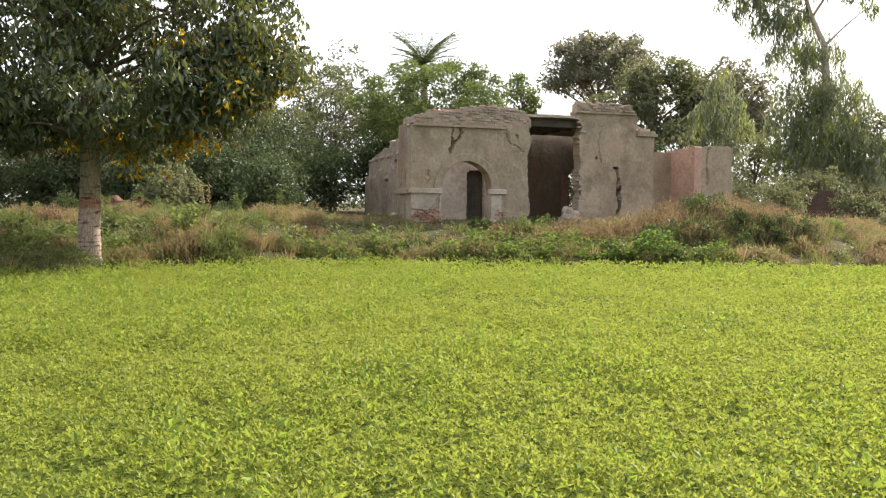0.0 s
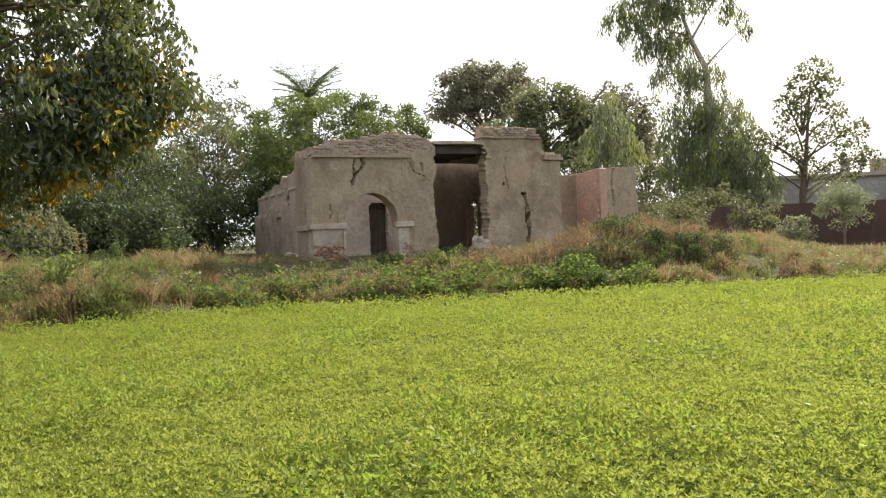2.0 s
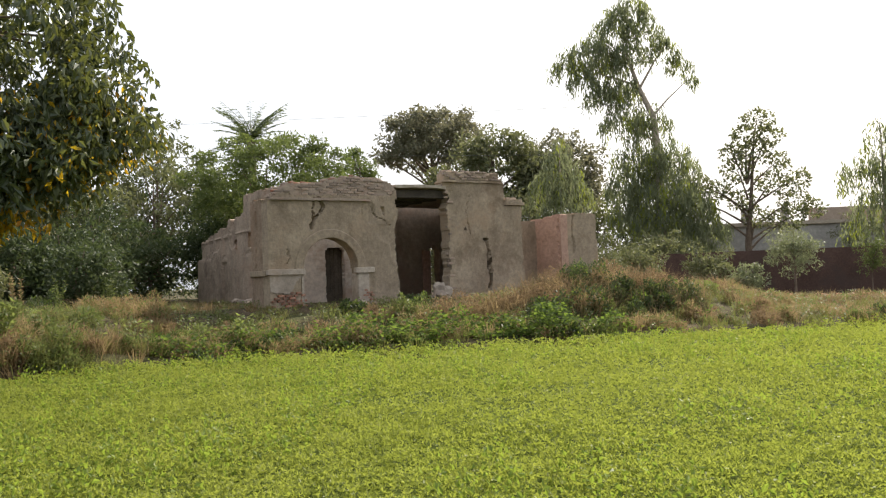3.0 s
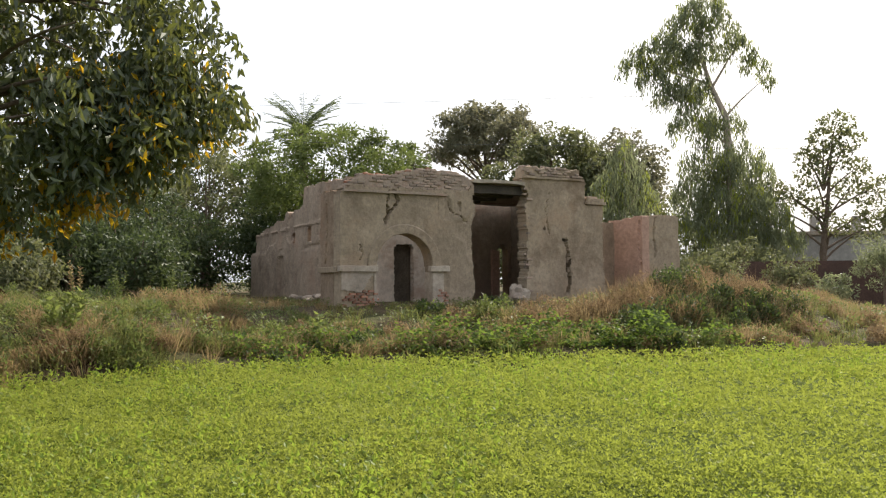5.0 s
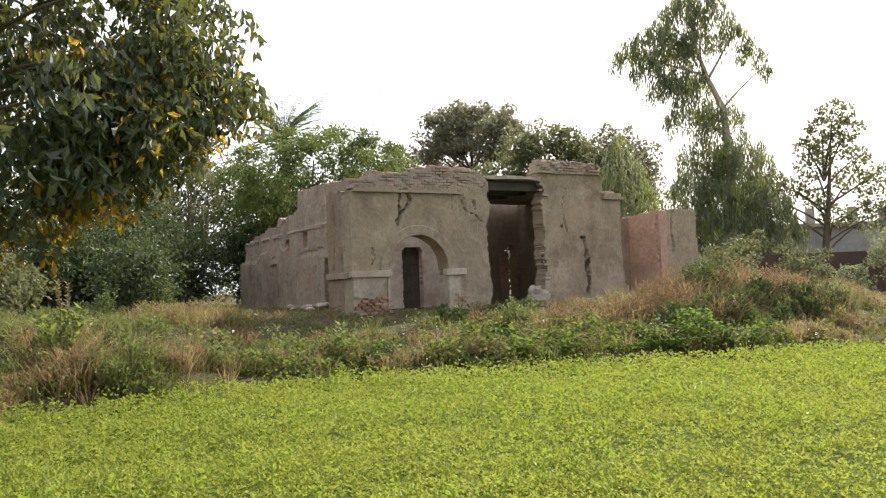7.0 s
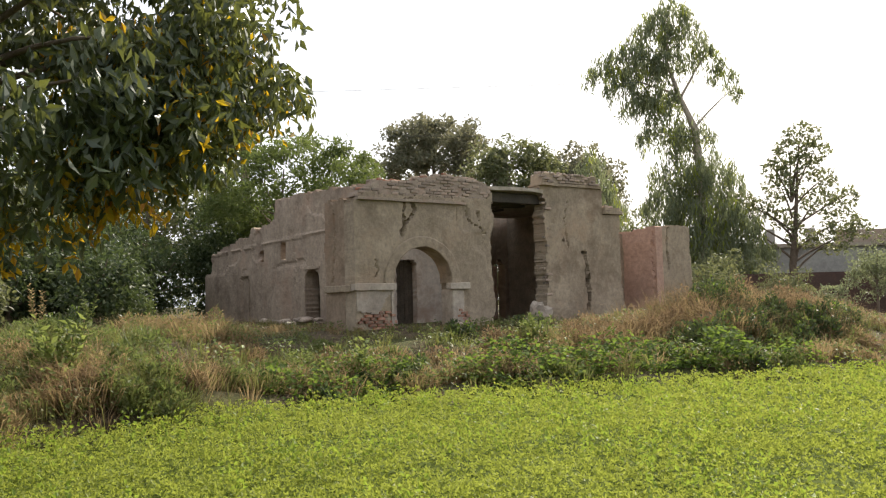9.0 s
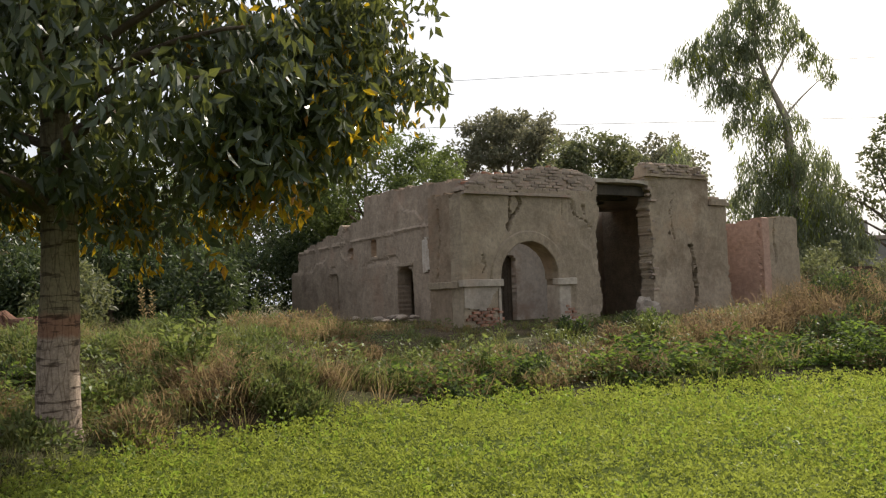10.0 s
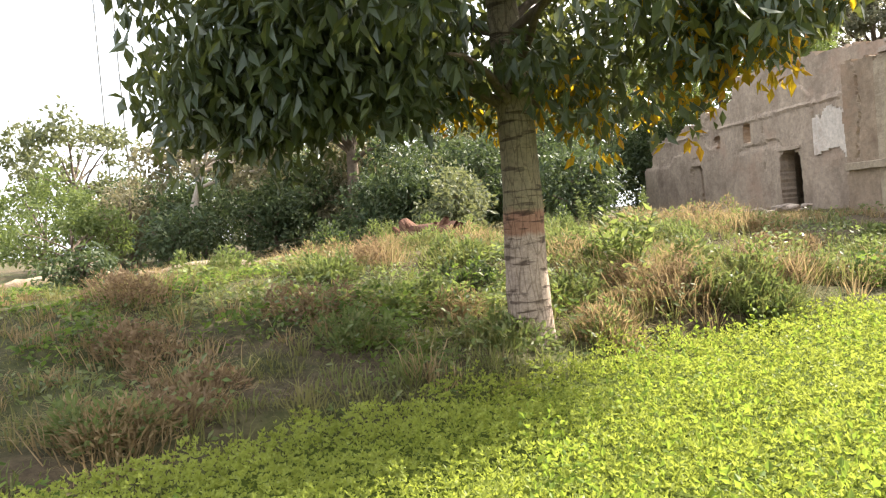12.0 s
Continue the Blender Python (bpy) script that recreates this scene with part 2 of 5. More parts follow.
def ground_material():
    """Field soil with low green, turning to dry litter and dust on the bank."""
    m, t, n, l, b = nodes_of("earth")
    att = n.new("ShaderNodeAttribute")
    att.attribute_name = "bank"
    fine = noise_node(t, 7, 8, 0.75)
    broad = noise_node(t, 0.5, 5, 0.6)
    field = ramp_node(t, fine.outputs["Fac"], [(0.3, (0.048, 0.060, 0.010)), (0.55, (0.074, 0.098, 0.015)), (0.75, (0.115, 0.142, 0.024))]).outputs[0]
    # brown litter, darkened so the gaps between tufts look shaded
    litter = ramp_node(t, fine.outputs["Fac"], [(0.28, (0.035, 0.026, 0.017)), (0.5, (0.085, 0.064, 0.04)), (0.75, (0.17, 0.13, 0.085))]).outputs[0]
    olive = ramp_node(t, fine.outputs["Fac"], [(0.3, (0.032, 0.036, 0.015)), (0.7, (0.095, 0.095, 0.04))]).outputs[0]
    f = ramp_node(t, broad.outputs["Fac"], [(0.42, (0, 0, 0)), (0.6, (1, 1, 1))]).outputs[0]
    bank = mix_node(t, f, litter, olive)
    l.new(mix_node(t, att.outputs["Fac"], field, bank), b.inputs["Base Color"])
    b.inputs["Roughness"].default_value = 1.0
    b.inputs["Specular IOR Level"].default_value = 0.1
    bump_node(t, b, fine.outputs["Fac"], 0.8, 0.06)
    return m


EARTH = ground_material()
FIELD_BARK = painted_bark()


# ---- helpers for shapes ----
def mesh_of(name, verts, faces, material, smooth=False):
    """A mesh out of arrays; faces is one array, or a list of arrays with different corner counts."""
    faces = [np.asarray(f, dtype=np.int32) for f in (faces if isinstance(faces, list) else [faces]) if len(f)]
    verts = np.asarray(verts, dtype=np.float32)
    me = bpy.data.meshes.new(name)
    me.vertices.add(len(verts))
    me.vertices.foreach_set("co", verts.ravel())
    loops = np.concatenate([f.ravel() for f in faces])
    counts = np.concatenate([np.full(len(f), f.shape[1], dtype=np.int32) for f in faces])
    me.loops.add(len(loops))
    me.loops.foreach_set("vertex_index", loops)
    me.polygons.add(len(counts))
    me.polygons.foreach_set("loop_start", np.concatenate([[0], np.cumsum(counts)[:-1]]).astype(np.int32))
    me.polygons.foreach_set("use_smooth", np.full(len(counts), smooth))
    me.update(calc_edges=True)
    me.materials.append(material)
    return me


def thing(name, at, label, category, group="", kind=""):
    ob = new(name)
    ob.empty_display_size = 0.2
    ob.matrix_basis = Matrix.Translation(at)
    return tagged(ob, label, category, group, kind)


def part(name, me, parent, label=""):
    """A mesh in world coordinates as a part of parent."""
    ob = new(name, me)
    ob.parent = parent
    if parent.parent is None:
        ob.matrix_parent_inverse = parent.matrix_basis.inverted()
    return tagged(ob, label)


def hash2(i, j, seed):
    h = np.sin(i * 127.1 + j * 311.7 + seed * 74.7) * 43758.5453
    return h - np.floor(h)


def vnoise(x, y, seed=0):
    """Smooth value noise, 0 to 1."""
    x, y = np.asarray(x, float), np.asarray(y, float)
    i, j = np.floor(x), np.floor(y)
    fx, fy = x - i, y - j
    fx, fy = fx * fx * (3 - 2 * fx), fy * fy * (3 - 2 * fy)
    a, b = hash2(i, j, seed), hash2(i + 1, j, seed)
    c, d = hash2(i, j + 1, seed), hash2(i + 1, j + 1, seed)
    return (a + (b - a) * fx) * (1 - fy) + (c + (d - c) * fx) * fy


def step(a, b, x):
    k = np.clip((x - a) / (b - a), 0, 1)
    return k * k * (3 - 2 * k)


def line_distance(px, py, pts):
    """Distance to a polyline, and the side (positive to the left of its way)."""
    best, side = np.full(np.shape(px), 1e9), np.zeros(np.shape(px))
    for (ax, ay), (bx, by) in zip(pts[:-1], pts[1:]):
        dx, dy = bx - ax, by - ay
        k = np.clip(((px - ax) * dx + (py - ay) * dy) / (dx * dx + dy * dy), 0, 1)
        d = np.hypot(px - ax - k * dx, py - ay - k * dy)
        s = np.sign(dx * (py - ay) - dy * (px - ax))
        closer = d < best
        best, side = np.where(closer, d, best), np.where(closer, s, side)
    return best, side


def tube(path, radii, sides=8, wobble=0.0):
    """Verts and quads of a tapered round limb along path."""
    path = [Vector(p) for p in path]
    verts, quads = [], []
    for k, (p, r) in enumerate(zip(path, radii)):
        d = (path[min(k + 1, len(path) - 1)] - path[max(k - 1, 0)]).normalized()
        a = d.cross(Vector((0.31, 0.95, 0.05))).normalized()
        b = d.cross(a)
        for s in range(sides):
            w = 2 * math.pi * s / sides
            rr = r * (1 + wobble * (rng.random() - 0.5))
            verts.append(p + (a * math.cos(w) + b * math.sin(w)) * rr)
    for k in range(len(path) - 1):
        for s in range(sides):
            quads.append((k * sides + s, k * sides + (s + 1) % sides, (k + 1) * sides + (s + 1) % sides, (k + 1) * sides + s))
    return np.array([tuple(v) for v in verts]), np.array(quads)


def join(pieces):
    verts, faces, n = [], {}, 0
    for v, f in pieces:
        f = np.asarray(f)
        verts.append(v)
        faces.setdefault(f.shape[1], []).append(f + n)
        n += len(v)
    return np.concatenate(verts), [np.concatenate(f) for f in faces.values()]


def leaf_cloud(points, way, length, width, spread=0.6, fold=0.25):
    """One folded leaf at each point, pointing along way with some spread: four corners, two triangles."""
    n = len(points)
    d = np.asarray(way, float) + rng.normal(0, spread, (n, 3))
    d /= np.linalg.norm(d, axis=1)[:, None] + 1e-9
    s = np.cross(d, rng.normal(0, 1, (n, 3)))
    s /= np.linalg.norm(s, axis=1)[:, None] + 1e-9
    up = np.cross(s, d)
    k = (rng.uniform(0.65, 1.25, n))[:, None]
    L, W = length * k, width * k
    mid = points + d * L * 0.45 + up * W * fold
    v = np.stack([points, mid + s * W * 0.5, points + d * L, mid - s * W * 0.5], axis=1).reshape(-1, 3)
    i = np.arange(n)[:, None] * 4
    return v, np.concatenate([i + [[0, 3, 2]], i + [[0, 2, 1]]])


def flat_leaves(points, length, width, tilt=0.5):
    """Leaves lying open to the sky, each tipped a little its own way."""
    n = len(points)
    a = rng.uniform(0, 2 * math.pi, n)
    d = np.stack([np.cos(a), np.sin(a), rng.normal(-0.1, tilt, n)], 1)
    s = np.stack([-np.sin(a), np.cos(a), rng.normal(0, tilt, n)], 1)
    d /= np.linalg.norm(d, axis=1)[:, None]
    s /= np.linalg.norm(s, axis=1)[:, None]
    k = rng.uniform(0.6, 1.25, n)[:, None]
    L, W = length * k, width * k
    mid = points + d * L * 0.45
    mid[:, 2] += 0.12 * W[:, 0]
    v = np.stack([points, mid + s * W * 0.5, points + d * L, mid - s * W * 0.5], axis=1).reshape(-1, 3)
    i = np.arange(n)[:, None] * 4
    return v, np.concatenate([i + [[0, 3, 2]], i + [[0, 2, 1]]])


def blades(points, height, width, lean=0.35, turn=None):
    """Bent grass blades, three triangles each; turn gives the way that each one leans."""
    n = len(points)
    a = rng.uniform(0, 2 * math.pi, n) if turn is None else turn
    h = height * rng.uniform(0.5, 1.2, n)
    out = np.stack([np.cos(a), np.sin(a), np.zeros(n)], 1)
    b = a + rng.normal(0, 0.8, n)
    side = np.stack([-np.sin(b), np.cos(b), np.zeros(n)], 1) * (width * 0.5)
    ln = (lean * rng.uniform(0.1, 1.6, n) * h)[:, None]
    up = np.zeros((n, 3))
    up[:, 2] = h
    mid = points + up * 0.6 + out * ln * 0.3
    tip = points + up * (1 - 0.25 * np.clip(ln / h[:, None], 0, 1)) + out * ln
    v = np.stack([points - side, points + side, mid - side * 0.7, mid + side * 0.7, tip], axis=1).reshape(-1, 3)
    i = np.arange(n)[:, None] * 5
    return v, np.concatenate([i + [[0, 1, 3]], i + [[0, 3, 2]], i + [[2, 3, 4]]])


def clump_points(centres, radii, counts):
    """Leaf points gathered in soft, uneven clumps."""
    out = []
    for c, r, n in zip(centres, radii, counts):
        q = rng.normal(0, 1, (int(n), 3))
        q *= (rng.uniform(0.35, 1, (int(n), 1)) ** 0.5) / (np.linalg.norm(q, axis=1)[:, None] + 1e-9)
        out.append(np.asarray(c) + q * np.asarray(r))
    return np.concatenate(out)


def shell(centre, radius, count, inner=0.55, low=-1.0):
    """Clump centres inside an ellipsoid, mostly near its skin."""
    q = rng.normal(0, 1, (count * 3, 3))
    q /= np.linalg.norm(q, axis=1)[:, None]
    q = q[q[:, 2] > low][:count]
    q *= rng.uniform(inner, 1, (len(q), 1))
    return np.asarray(centre) + q * np.asarray(radius)


# ---- the lie of the land ----
EDGE = [(-22, -6), (-18.5, 5), (-15.2, 10.6), (-14.5, 12), (-13.5, 13.5), (-12.9, 14.8), (-12.3, 16.5), (-11.2, 17.7), (-10.0, 18.9), (-8.3, 20.4), (-5.0, 21.4), (-1.6, 22.6), (2.4, 24.0), (8.5, 26.8), (16, 30), (40, 41)]


def edge_side(x, y):
    """Metres beyond the field's edge (negative inside the field)."""
    d, s = line_distance(x, y, EDGE)
    return d * s


def land(x, y):
    x, y = np.asarray(x, float), np.asarray(y, float)
    s = edge_side(x, y)
    high = 0.93 - 0.66 * step(2.5, 7, x - 0.25 * (y - 30))
    z = -0.2 + 0.28 * step(-0.1, 0.7, s) + (high - 0.08) * step(0.8, 6.4, s)
    z += 0.5 * np.exp(-(((x - 0.2) / 2.4) ** 2 + ((y - 27.6) / 1.5) ** 2))
    z += 0.25 * np.exp(-(((x + 12.0) / 1.6) ** 2 + ((y - 19.0) / 1.2) ** 2))
    bumpy = step(0.2, 2, s) * (vnoise(x * 0.9, y * 0.9, 3) - 0.5) * 0.3 * (1 - 0.7 * step(4, 6, s)) * (1 - step(60, 90, np.hypot(x, y)))
    return z + bumpy + (vnoise(x * 0.25, y * 0.25, 5) - 0.5) * 0.05 * (s < 0)


def build_ground():
    def ruler(lo, hi, fine_lo, fine_hi, cell):
        fine = np.arange(fine_lo, fine_hi, cell)
        out = np.geomspace(1, 2600, 26)
        return np.concatenate([(fine_lo - out)[::-1], fine, fine_hi + out])

    xs, ys = ruler(-1, 1, -45, 30, 0.4), ruler(-1, 1, -8, 66, 0.4)
    X, Y = np.meshgrid(xs, ys, indexing="ij")
    Z = land(X, Y)
    v = np.stack([X, Y, Z], -1).reshape(-1, 3)
    m, n = len(xs), len(ys)
    idx = np.arange(m * n).reshape(m, n)
    f = np.stack([idx[:-1, :-1], idx[1:, :-1], idx[1:, 1:], idx[:-1, 1:]], -1).reshape(-1, 4)
    me = mesh_of("ground", v, f, EARTH, True)
    a = me.attributes.new("bank", "FLOAT", "POINT")
    a.data.foreach_set("value", step(-0.3, 0.5, edge_side(X, Y) + (vnoise(X * 2, Y * 2, 9) - 0.5) * 0.8).ravel().astype(np.float32))
    tagged(new("ground", me), "flat field soil rising to a dry grassy bank", "ground", kind="structure")


build_ground()

# ---- the ruined house: u runs along its front, v into it ----
CORNER = Vector((-9.5, 25.9))
TURN_U = radians(36.5)
AU, AV = Vector((math.cos(TURN_U), math.sin(TURN_U))), Vector((-math.sin(TURN_U), math.cos(TURN_U)))


def at(u, v, z):
    p = CORNER + AU * u + AV * v
    return (p.x, p.y, z)


def to_world(u, v, z):
    return np.stack([CORNER.x + AU.x * u + AV.x * v, CORNER.y + AU.y * u + AV.y * v, z], -1)


def wall_mesh(name, mask, a0, a1, z0, z1, cell, thick, place, material, relief=None, jitter=0.28):
    """A ragged wall: cells where mask(a, z) holds, with thickness; place(a, out, z) maps to the world, out being metres behind the face."""
    na, nz = max(1, int(round((a1 - a0) / cell))), max(1, int(round((z1 - z0) / cell)))
    ga, gz = np.linspace(a0, a1, na + 1), np.linspace(z0, z1, nz + 1)
    ca, cz = np.meshgrid((ga[:-1] + ga[1:]) / 2, (gz[:-1] + gz[1:]) / 2, indexing="ij")
    keep = mask(ca, cz)
    A, Z = np.meshgrid(ga, gz, indexing="ij")
    ja, jz = rng.uniform(-1, 1, A.shape) * cell * jitter, rng.uniform(-1, 1, A.shape) * cell * jitter
    ja[[0, -1]], jz[:, [0, -1]] = ja[[0, -1]] * 0.2, 0
    A2, Z2 = A + ja, Z + jz
    depth = np.zeros(A.shape) if relief is None else relief(A2, Z2)
    front = place(A2, depth, Z2).reshape(-1, 3)
    back = place(A2, np.full(A.shape, thick) + 0.03 * (vnoise(A * 2, Z * 2, 4) - 0.5), Z2).reshape(-1, 3)
    n = A.size
    idx = np.arange(n).reshape(A.shape)
    q = np.stack([idx[:-1, :-1], idx[1:, :-1], idx[1:, 1:], idx[:-1, 1:]], -1)[keep]
    faces = [q, (q + n)[:, ::-1]]
    pad = np.zeros((na + 2, nz + 2), bool)
    pad[1:-1, 1:-1] = keep
    for di, dj, c0, c1 in ((-1, 0, (0, 1), (0, 0)), (1, 0, (1, 0), (1, 1)), (0, -1, (0, 0), (1, 0)), (0, 1, (1, 1), (0, 1))):
        open_side = keep & ~pad[1 + di:na + 1 + di, 1 + dj:nz + 1 + dj]
        i, j = np.nonzero(open_side)
        p, r = idx[i + c0[0], j + c0[1]], idx[i + c1[0], j + c1[1]]
        faces.append(np.stack([p, p + n, r + n, r], -1)[:, ::-1])
    v = np.concatenate([front, back])
    f = np.concatenate(faces)
    used, inv = np.unique(f, return_inverse=True)
    return mesh_of(name, v[used], inv.reshape(f.shape), material)


def front_place(v0=0.0):
    return lambda a, out, z: to_world(a, v0 + out, z)


def side_place(u0=0.0):
    return lambda a, out, z: to_world(u0 + out, a, z)


def profile(pts, rough=0.06, seed=1, freq=3.0):
    xs, zs = [p[0] for p in pts], [p[1] for p in pts]
    return lambda a: np.interp(a, xs, zs) + (vnoise(a * freq, a * 0 + seed, seed) - 0.5) * 2 * rough + (vnoise(a * freq * 4, a * 0, seed + 1) - 0.5) * rough


def crack(a, z, pts, width, deep):
    d, _ = line_distance(a + (vnoise(z * 9, a * 9, 21) - 0.5) * 0.09, z, pts)
    return deep * np.exp(-(d / width) ** 2)


def uneven(a, z, seed, amp=0.03):
    return (vnoise(a * 1.1, z * 1.1, seed) - 0.5) * amp + (vnoise(a * 4, z * 4, seed + 1) - 0.5) * amp * 0.5 + (vnoise(a * 12, z * 12, seed + 2) - 0.5) * amp * 0.25


house = thing("ruined_house", at(4, 2, 0.9), "roofless grey-brown mud-plastered brick ruin with cracked arched front", "ruined building")


def beam_mesh(name, u0, u1, v0, v1, z0, z1, material, n=10, sag=0.0, rough=0.02):
    """A long block with worn edges along u."""
    bm = bmesh.new()
    bmesh.ops.create_cube(bm, size=1)
    bmesh.ops.subdivide_edges(bm, edges=[e for e in bm.edges if abs(e.verts[0].co.x - e.verts[1].co.x) > 0.5], cuts=n)
    bmesh.ops.bevel(bm, geom=[e for e in bm.edges if len(e.link_faces) == 2 and e.calc_face_angle(0) > 1], offset=0.06, segments=1, affect="EDGES")
    for w in bm.verts:
        x, y, z = w.co
        k = x + 0.5
        u, v, zz = u0 + k * (u1 - u0), v0 + (y + 0.5) * (v1 - v0), z0 + (z + 0.5) * (z1 - z0)
        zz += -sag * math.sin(math.pi * k) + rough * (noise.noise((u * 3, v * 3, zz * 5)))
        v += rough * noise.noise((u * 4 + 9, v * 3, zz * 5))
        w.co = at(u, v, zz)
    me = bpy.data.meshes.new(name)
    bm.to_mesh(me)
    bm.free()
    me.materials.append(material)
    return me


# front wall with the arch
FRONT_TOP = profile([(-0.1, 3.95), (0.1, 4.12), (0.3, 4.20), (4.0, 4.22), (4.2, 4.45), (4.3, 4.4)], 0.03, 2)
ARCH_U, ARCH_Z, ARCH_R = 1.93, 2.06, 0.87


def front_mask(a, z):
    hole = (np.abs(a - ARCH_U) < ARCH_R + 0.03) & (z < ARCH_Z) | (np.hypot(a - ARCH_U, z - ARCH_Z) < ARCH_R + 0.03)
    ragged = 4.2 + (vnoise(z * 2.2, z * 0, 31) - 0.5) * 0.2 + (vnoise(z * 11, z * 0, 33) - 0.5) * 0.06
    return (z < FRONT_TOP(a)) & ~hole & (a < ragged)


def front_relief(a, z):
    r = uneven(a, z, 41)
    r += crack(a, z, [(1.45, 4.1), (1.38, 3.75), (1.45, 3.5), (1.32, 3.3)], 0.022, 0.16)
    r += crack(a, z, [(1.62, 4.1), (1.72, 3.85), (1.55, 3.6), (1.42, 3.35), (1.36, 3.22)], 0.032, 0.22)
    r += crack(a, z, [(3.3, 3.9), (3.45, 3.6), (3.7, 3.5), (3.95, 3.3)], 0.016, 0.06)
    r += crack(a, z, [(3.72, 3.85), (3.74, 3.65)], 0.03, 0.10)
    r += crack(a, z, [(0.55, 2.6), (0.62, 2.35), (0.55, 2.2)], 0.02, 0.05)
    r += crack(a, z, [(3.0, 4.0), (3.02, 3.6)], 0.012, 0.03)
    r += 0.035 * step(3.15, 3.25, a) * step(0.45, 0.55, vnoise(a * 1.6, z * 1.6, 51))
    r += 0.03 * step(0.5, 0.62, vnoise(a * 2.2, z * 2.2, 53)) * (1 - step(1.3, 1.5, z))
    return r


front = part("front_wall", wall_mesh("front_wall", front_mask, 0.0, 4.32, 0.6, 4.8, 0.04, 0.5, front_place(), PLASTER, front_relief), house)
# side of the corner pier
part("pier_wall", wall_mesh("pier_wall", lambda a, z: (z < 4.12 + 0.05 * (vnoise(a * 4, a * 0, 8) - 0.5)) & (a < 1.52 + (vnoise(z * 3, z * 0, 12) - 0.5) * 0.12), 0.5, 1.6, 0.6, 4.3, 0.05, 0.5, side_place(), PIER,
     lambda a, z: uneven(a, z, 61) + crack(a, z, [(1.1, 4.1), (1.0, 3.0), (1.15, 2.1)], 0.02, 0.05)), house)


def ring_mesh(name, r0, r1, v_front, v_back, start, end, n, material, rough=0.012):
    """A moulded arch band: square section with rounded outer lip."""
    section = [(r0, v_back), (r0, v_front + 0.015), (r0 + 0.015, v_front), (r1 - 0.03, v_front), (r1, v_front + 0.03), (r1, v_back)]
    verts, quads, m = [], [], len(section)
    for k in range(n + 1):
        w = start + (end - start) * k / n
        for r, v in section:
            rr = r + rough * noise.noise((w * 4, r * 5, v * 7))
            verts.append(at(ARCH_U + rr * math.cos(w), v + rough * noise.noise((w * 6, r * 3, 5)), ARCH_Z + rr * math.sin(w)))
    for k in range(n):
        for s in range(m):
            quads.append((k * m + s, k * m + (s + 1) % m, (k + 1) * m + (s + 1) % m, (k + 1) * m + s))
    return mesh_of(name, np.array(verts), [np.array(quads), np.array([list(range(m)), list(range(n * m, n * m + m))[::-1]])], material)


part("arch_moulding", ring_mesh("arch_moulding", ARCH_R, 1.14, -0.05, 0.5, -0.05, math.pi + 0.05, 44, PLASTER), house, "plain raised plaster arch band")
for name, u0, u1 in (("jamb_block", ARCH_U + ARCH_R, 3.18), ("jamb_block", 0.98, ARCH_U - ARCH_R)):
    part(name, beam_mesh(name, u0, u1, -0.03, 0.5, 0.62, 1.86, PALE, 3), house)
part("pilaster_face", wall_mesh("pilaster_face", lambda a, z: z > 1.22 + 0.3 * vnoise(a * 3.5, a * 0, 44) + 0.25 * step(0.6, 0.95, a), 0.02, 0.97, 1.1, 1.86, 0.04, 0.06, front_place(-0.028), PALE, lambda a, z: uneven(a, z, 47, 0.02)), house, "pale plastered pilaster face over bare brick")
for u0, u1 in ((-0.05, 1.10), (2.72, 3.34)):
    part("impost_moulding", beam_mesh("impost_moulding", u0, u1, -0.10, 0.12, 1.86, 2.03, PALE, 8, rough=0.01), house, "projecting plaster impost band")


def side_beam(name, u0, u1, v0, v1, z0, z1, material):
    me = beam_mesh(name, 0, v1 - v0, 0, u1 - u0, z0, z1, material, 8, rough=0.01)
    for w in me.vertices:
        p = Vector((w.co.x, w.co.y)) - CORNER
        a, b = p.dot(AU), p.dot(AV)
        w.co = at(u0 + b, v0 + a, w.co.z)
    me.flip_normals()
    return me


part("impost_moulding", side_beam("impost_moulding", -0.08, 0.12, 0.13, 1.50, 1.84, 2.0, PLASTER), house)
part("cornice", beam_mesh("cornice", 0.08, 3.28, -0.09, 0.1, 4.04, 4.11, DUSTY_BRICK, 14, rough=0.012), house, "thin projecting brick cornice course")

# right part of the front: tall wall, stepped shoulder
RIGHT_TOP = profile([(6.0, 4.78), (8.25, 4.82), (8.3, 4.1), (9.2, 4.05)], 0.03, 5)


def right_mask(a, z):
    left = 6.12 + (vnoise(z * 1.6, z * 0, 71) - 0.5) * 0.16 + (vnoise(z * 11, z * 0, 73) - 0.5) * 0.07 - 0.2 * step(4.2, 4.6, z)
    right = 9.02 + 0.15 * (1 - step(1.1, 1.8, z)) + (vnoise(z * 5, z * 0, 75) - 0.5) * 0.06
    top = np.where(a < 8.28 + 0.05 * vnoise(z * 8, z * 0, 3), 4.75, 4.0)
    slot = (np.abs(a - 7.66 - 0.06 * np.sin(z * 9)) < 0.075 * vnoise(z * 6, z * 0, 77) + 0.015) & (z > 1.25) & (z < 2.25)
    slot |= (np.abs(a - 7.52) < 0.13) & (np.abs(z - 2.86) < 0.05)
    slot |= np.hypot(a - 6.75, z - 3.2) < 0.05
    return (z < top) & (a > left) & (a < right) & ~slot


def right_relief(a, z):
    r = uneven(a, z, 81)
    r += crack(a, z, [(7.5, 2.85), (7.62, 2.5), (7.6, 2.2), (7.7, 1.8), (7.66, 1.2)], 0.036, 0.16)
    r += crack(a, z, [(6.9, 4.3), (6.8, 3.8), (6.85, 3.2), (6.95, 2.9)], 0.016, 0.05)
    r += 0.06 * (1 - step(6.15, 6.5, a + 0.3 * (vnoise(z * 3, a * 2, 85) - 0.5)))
    return r


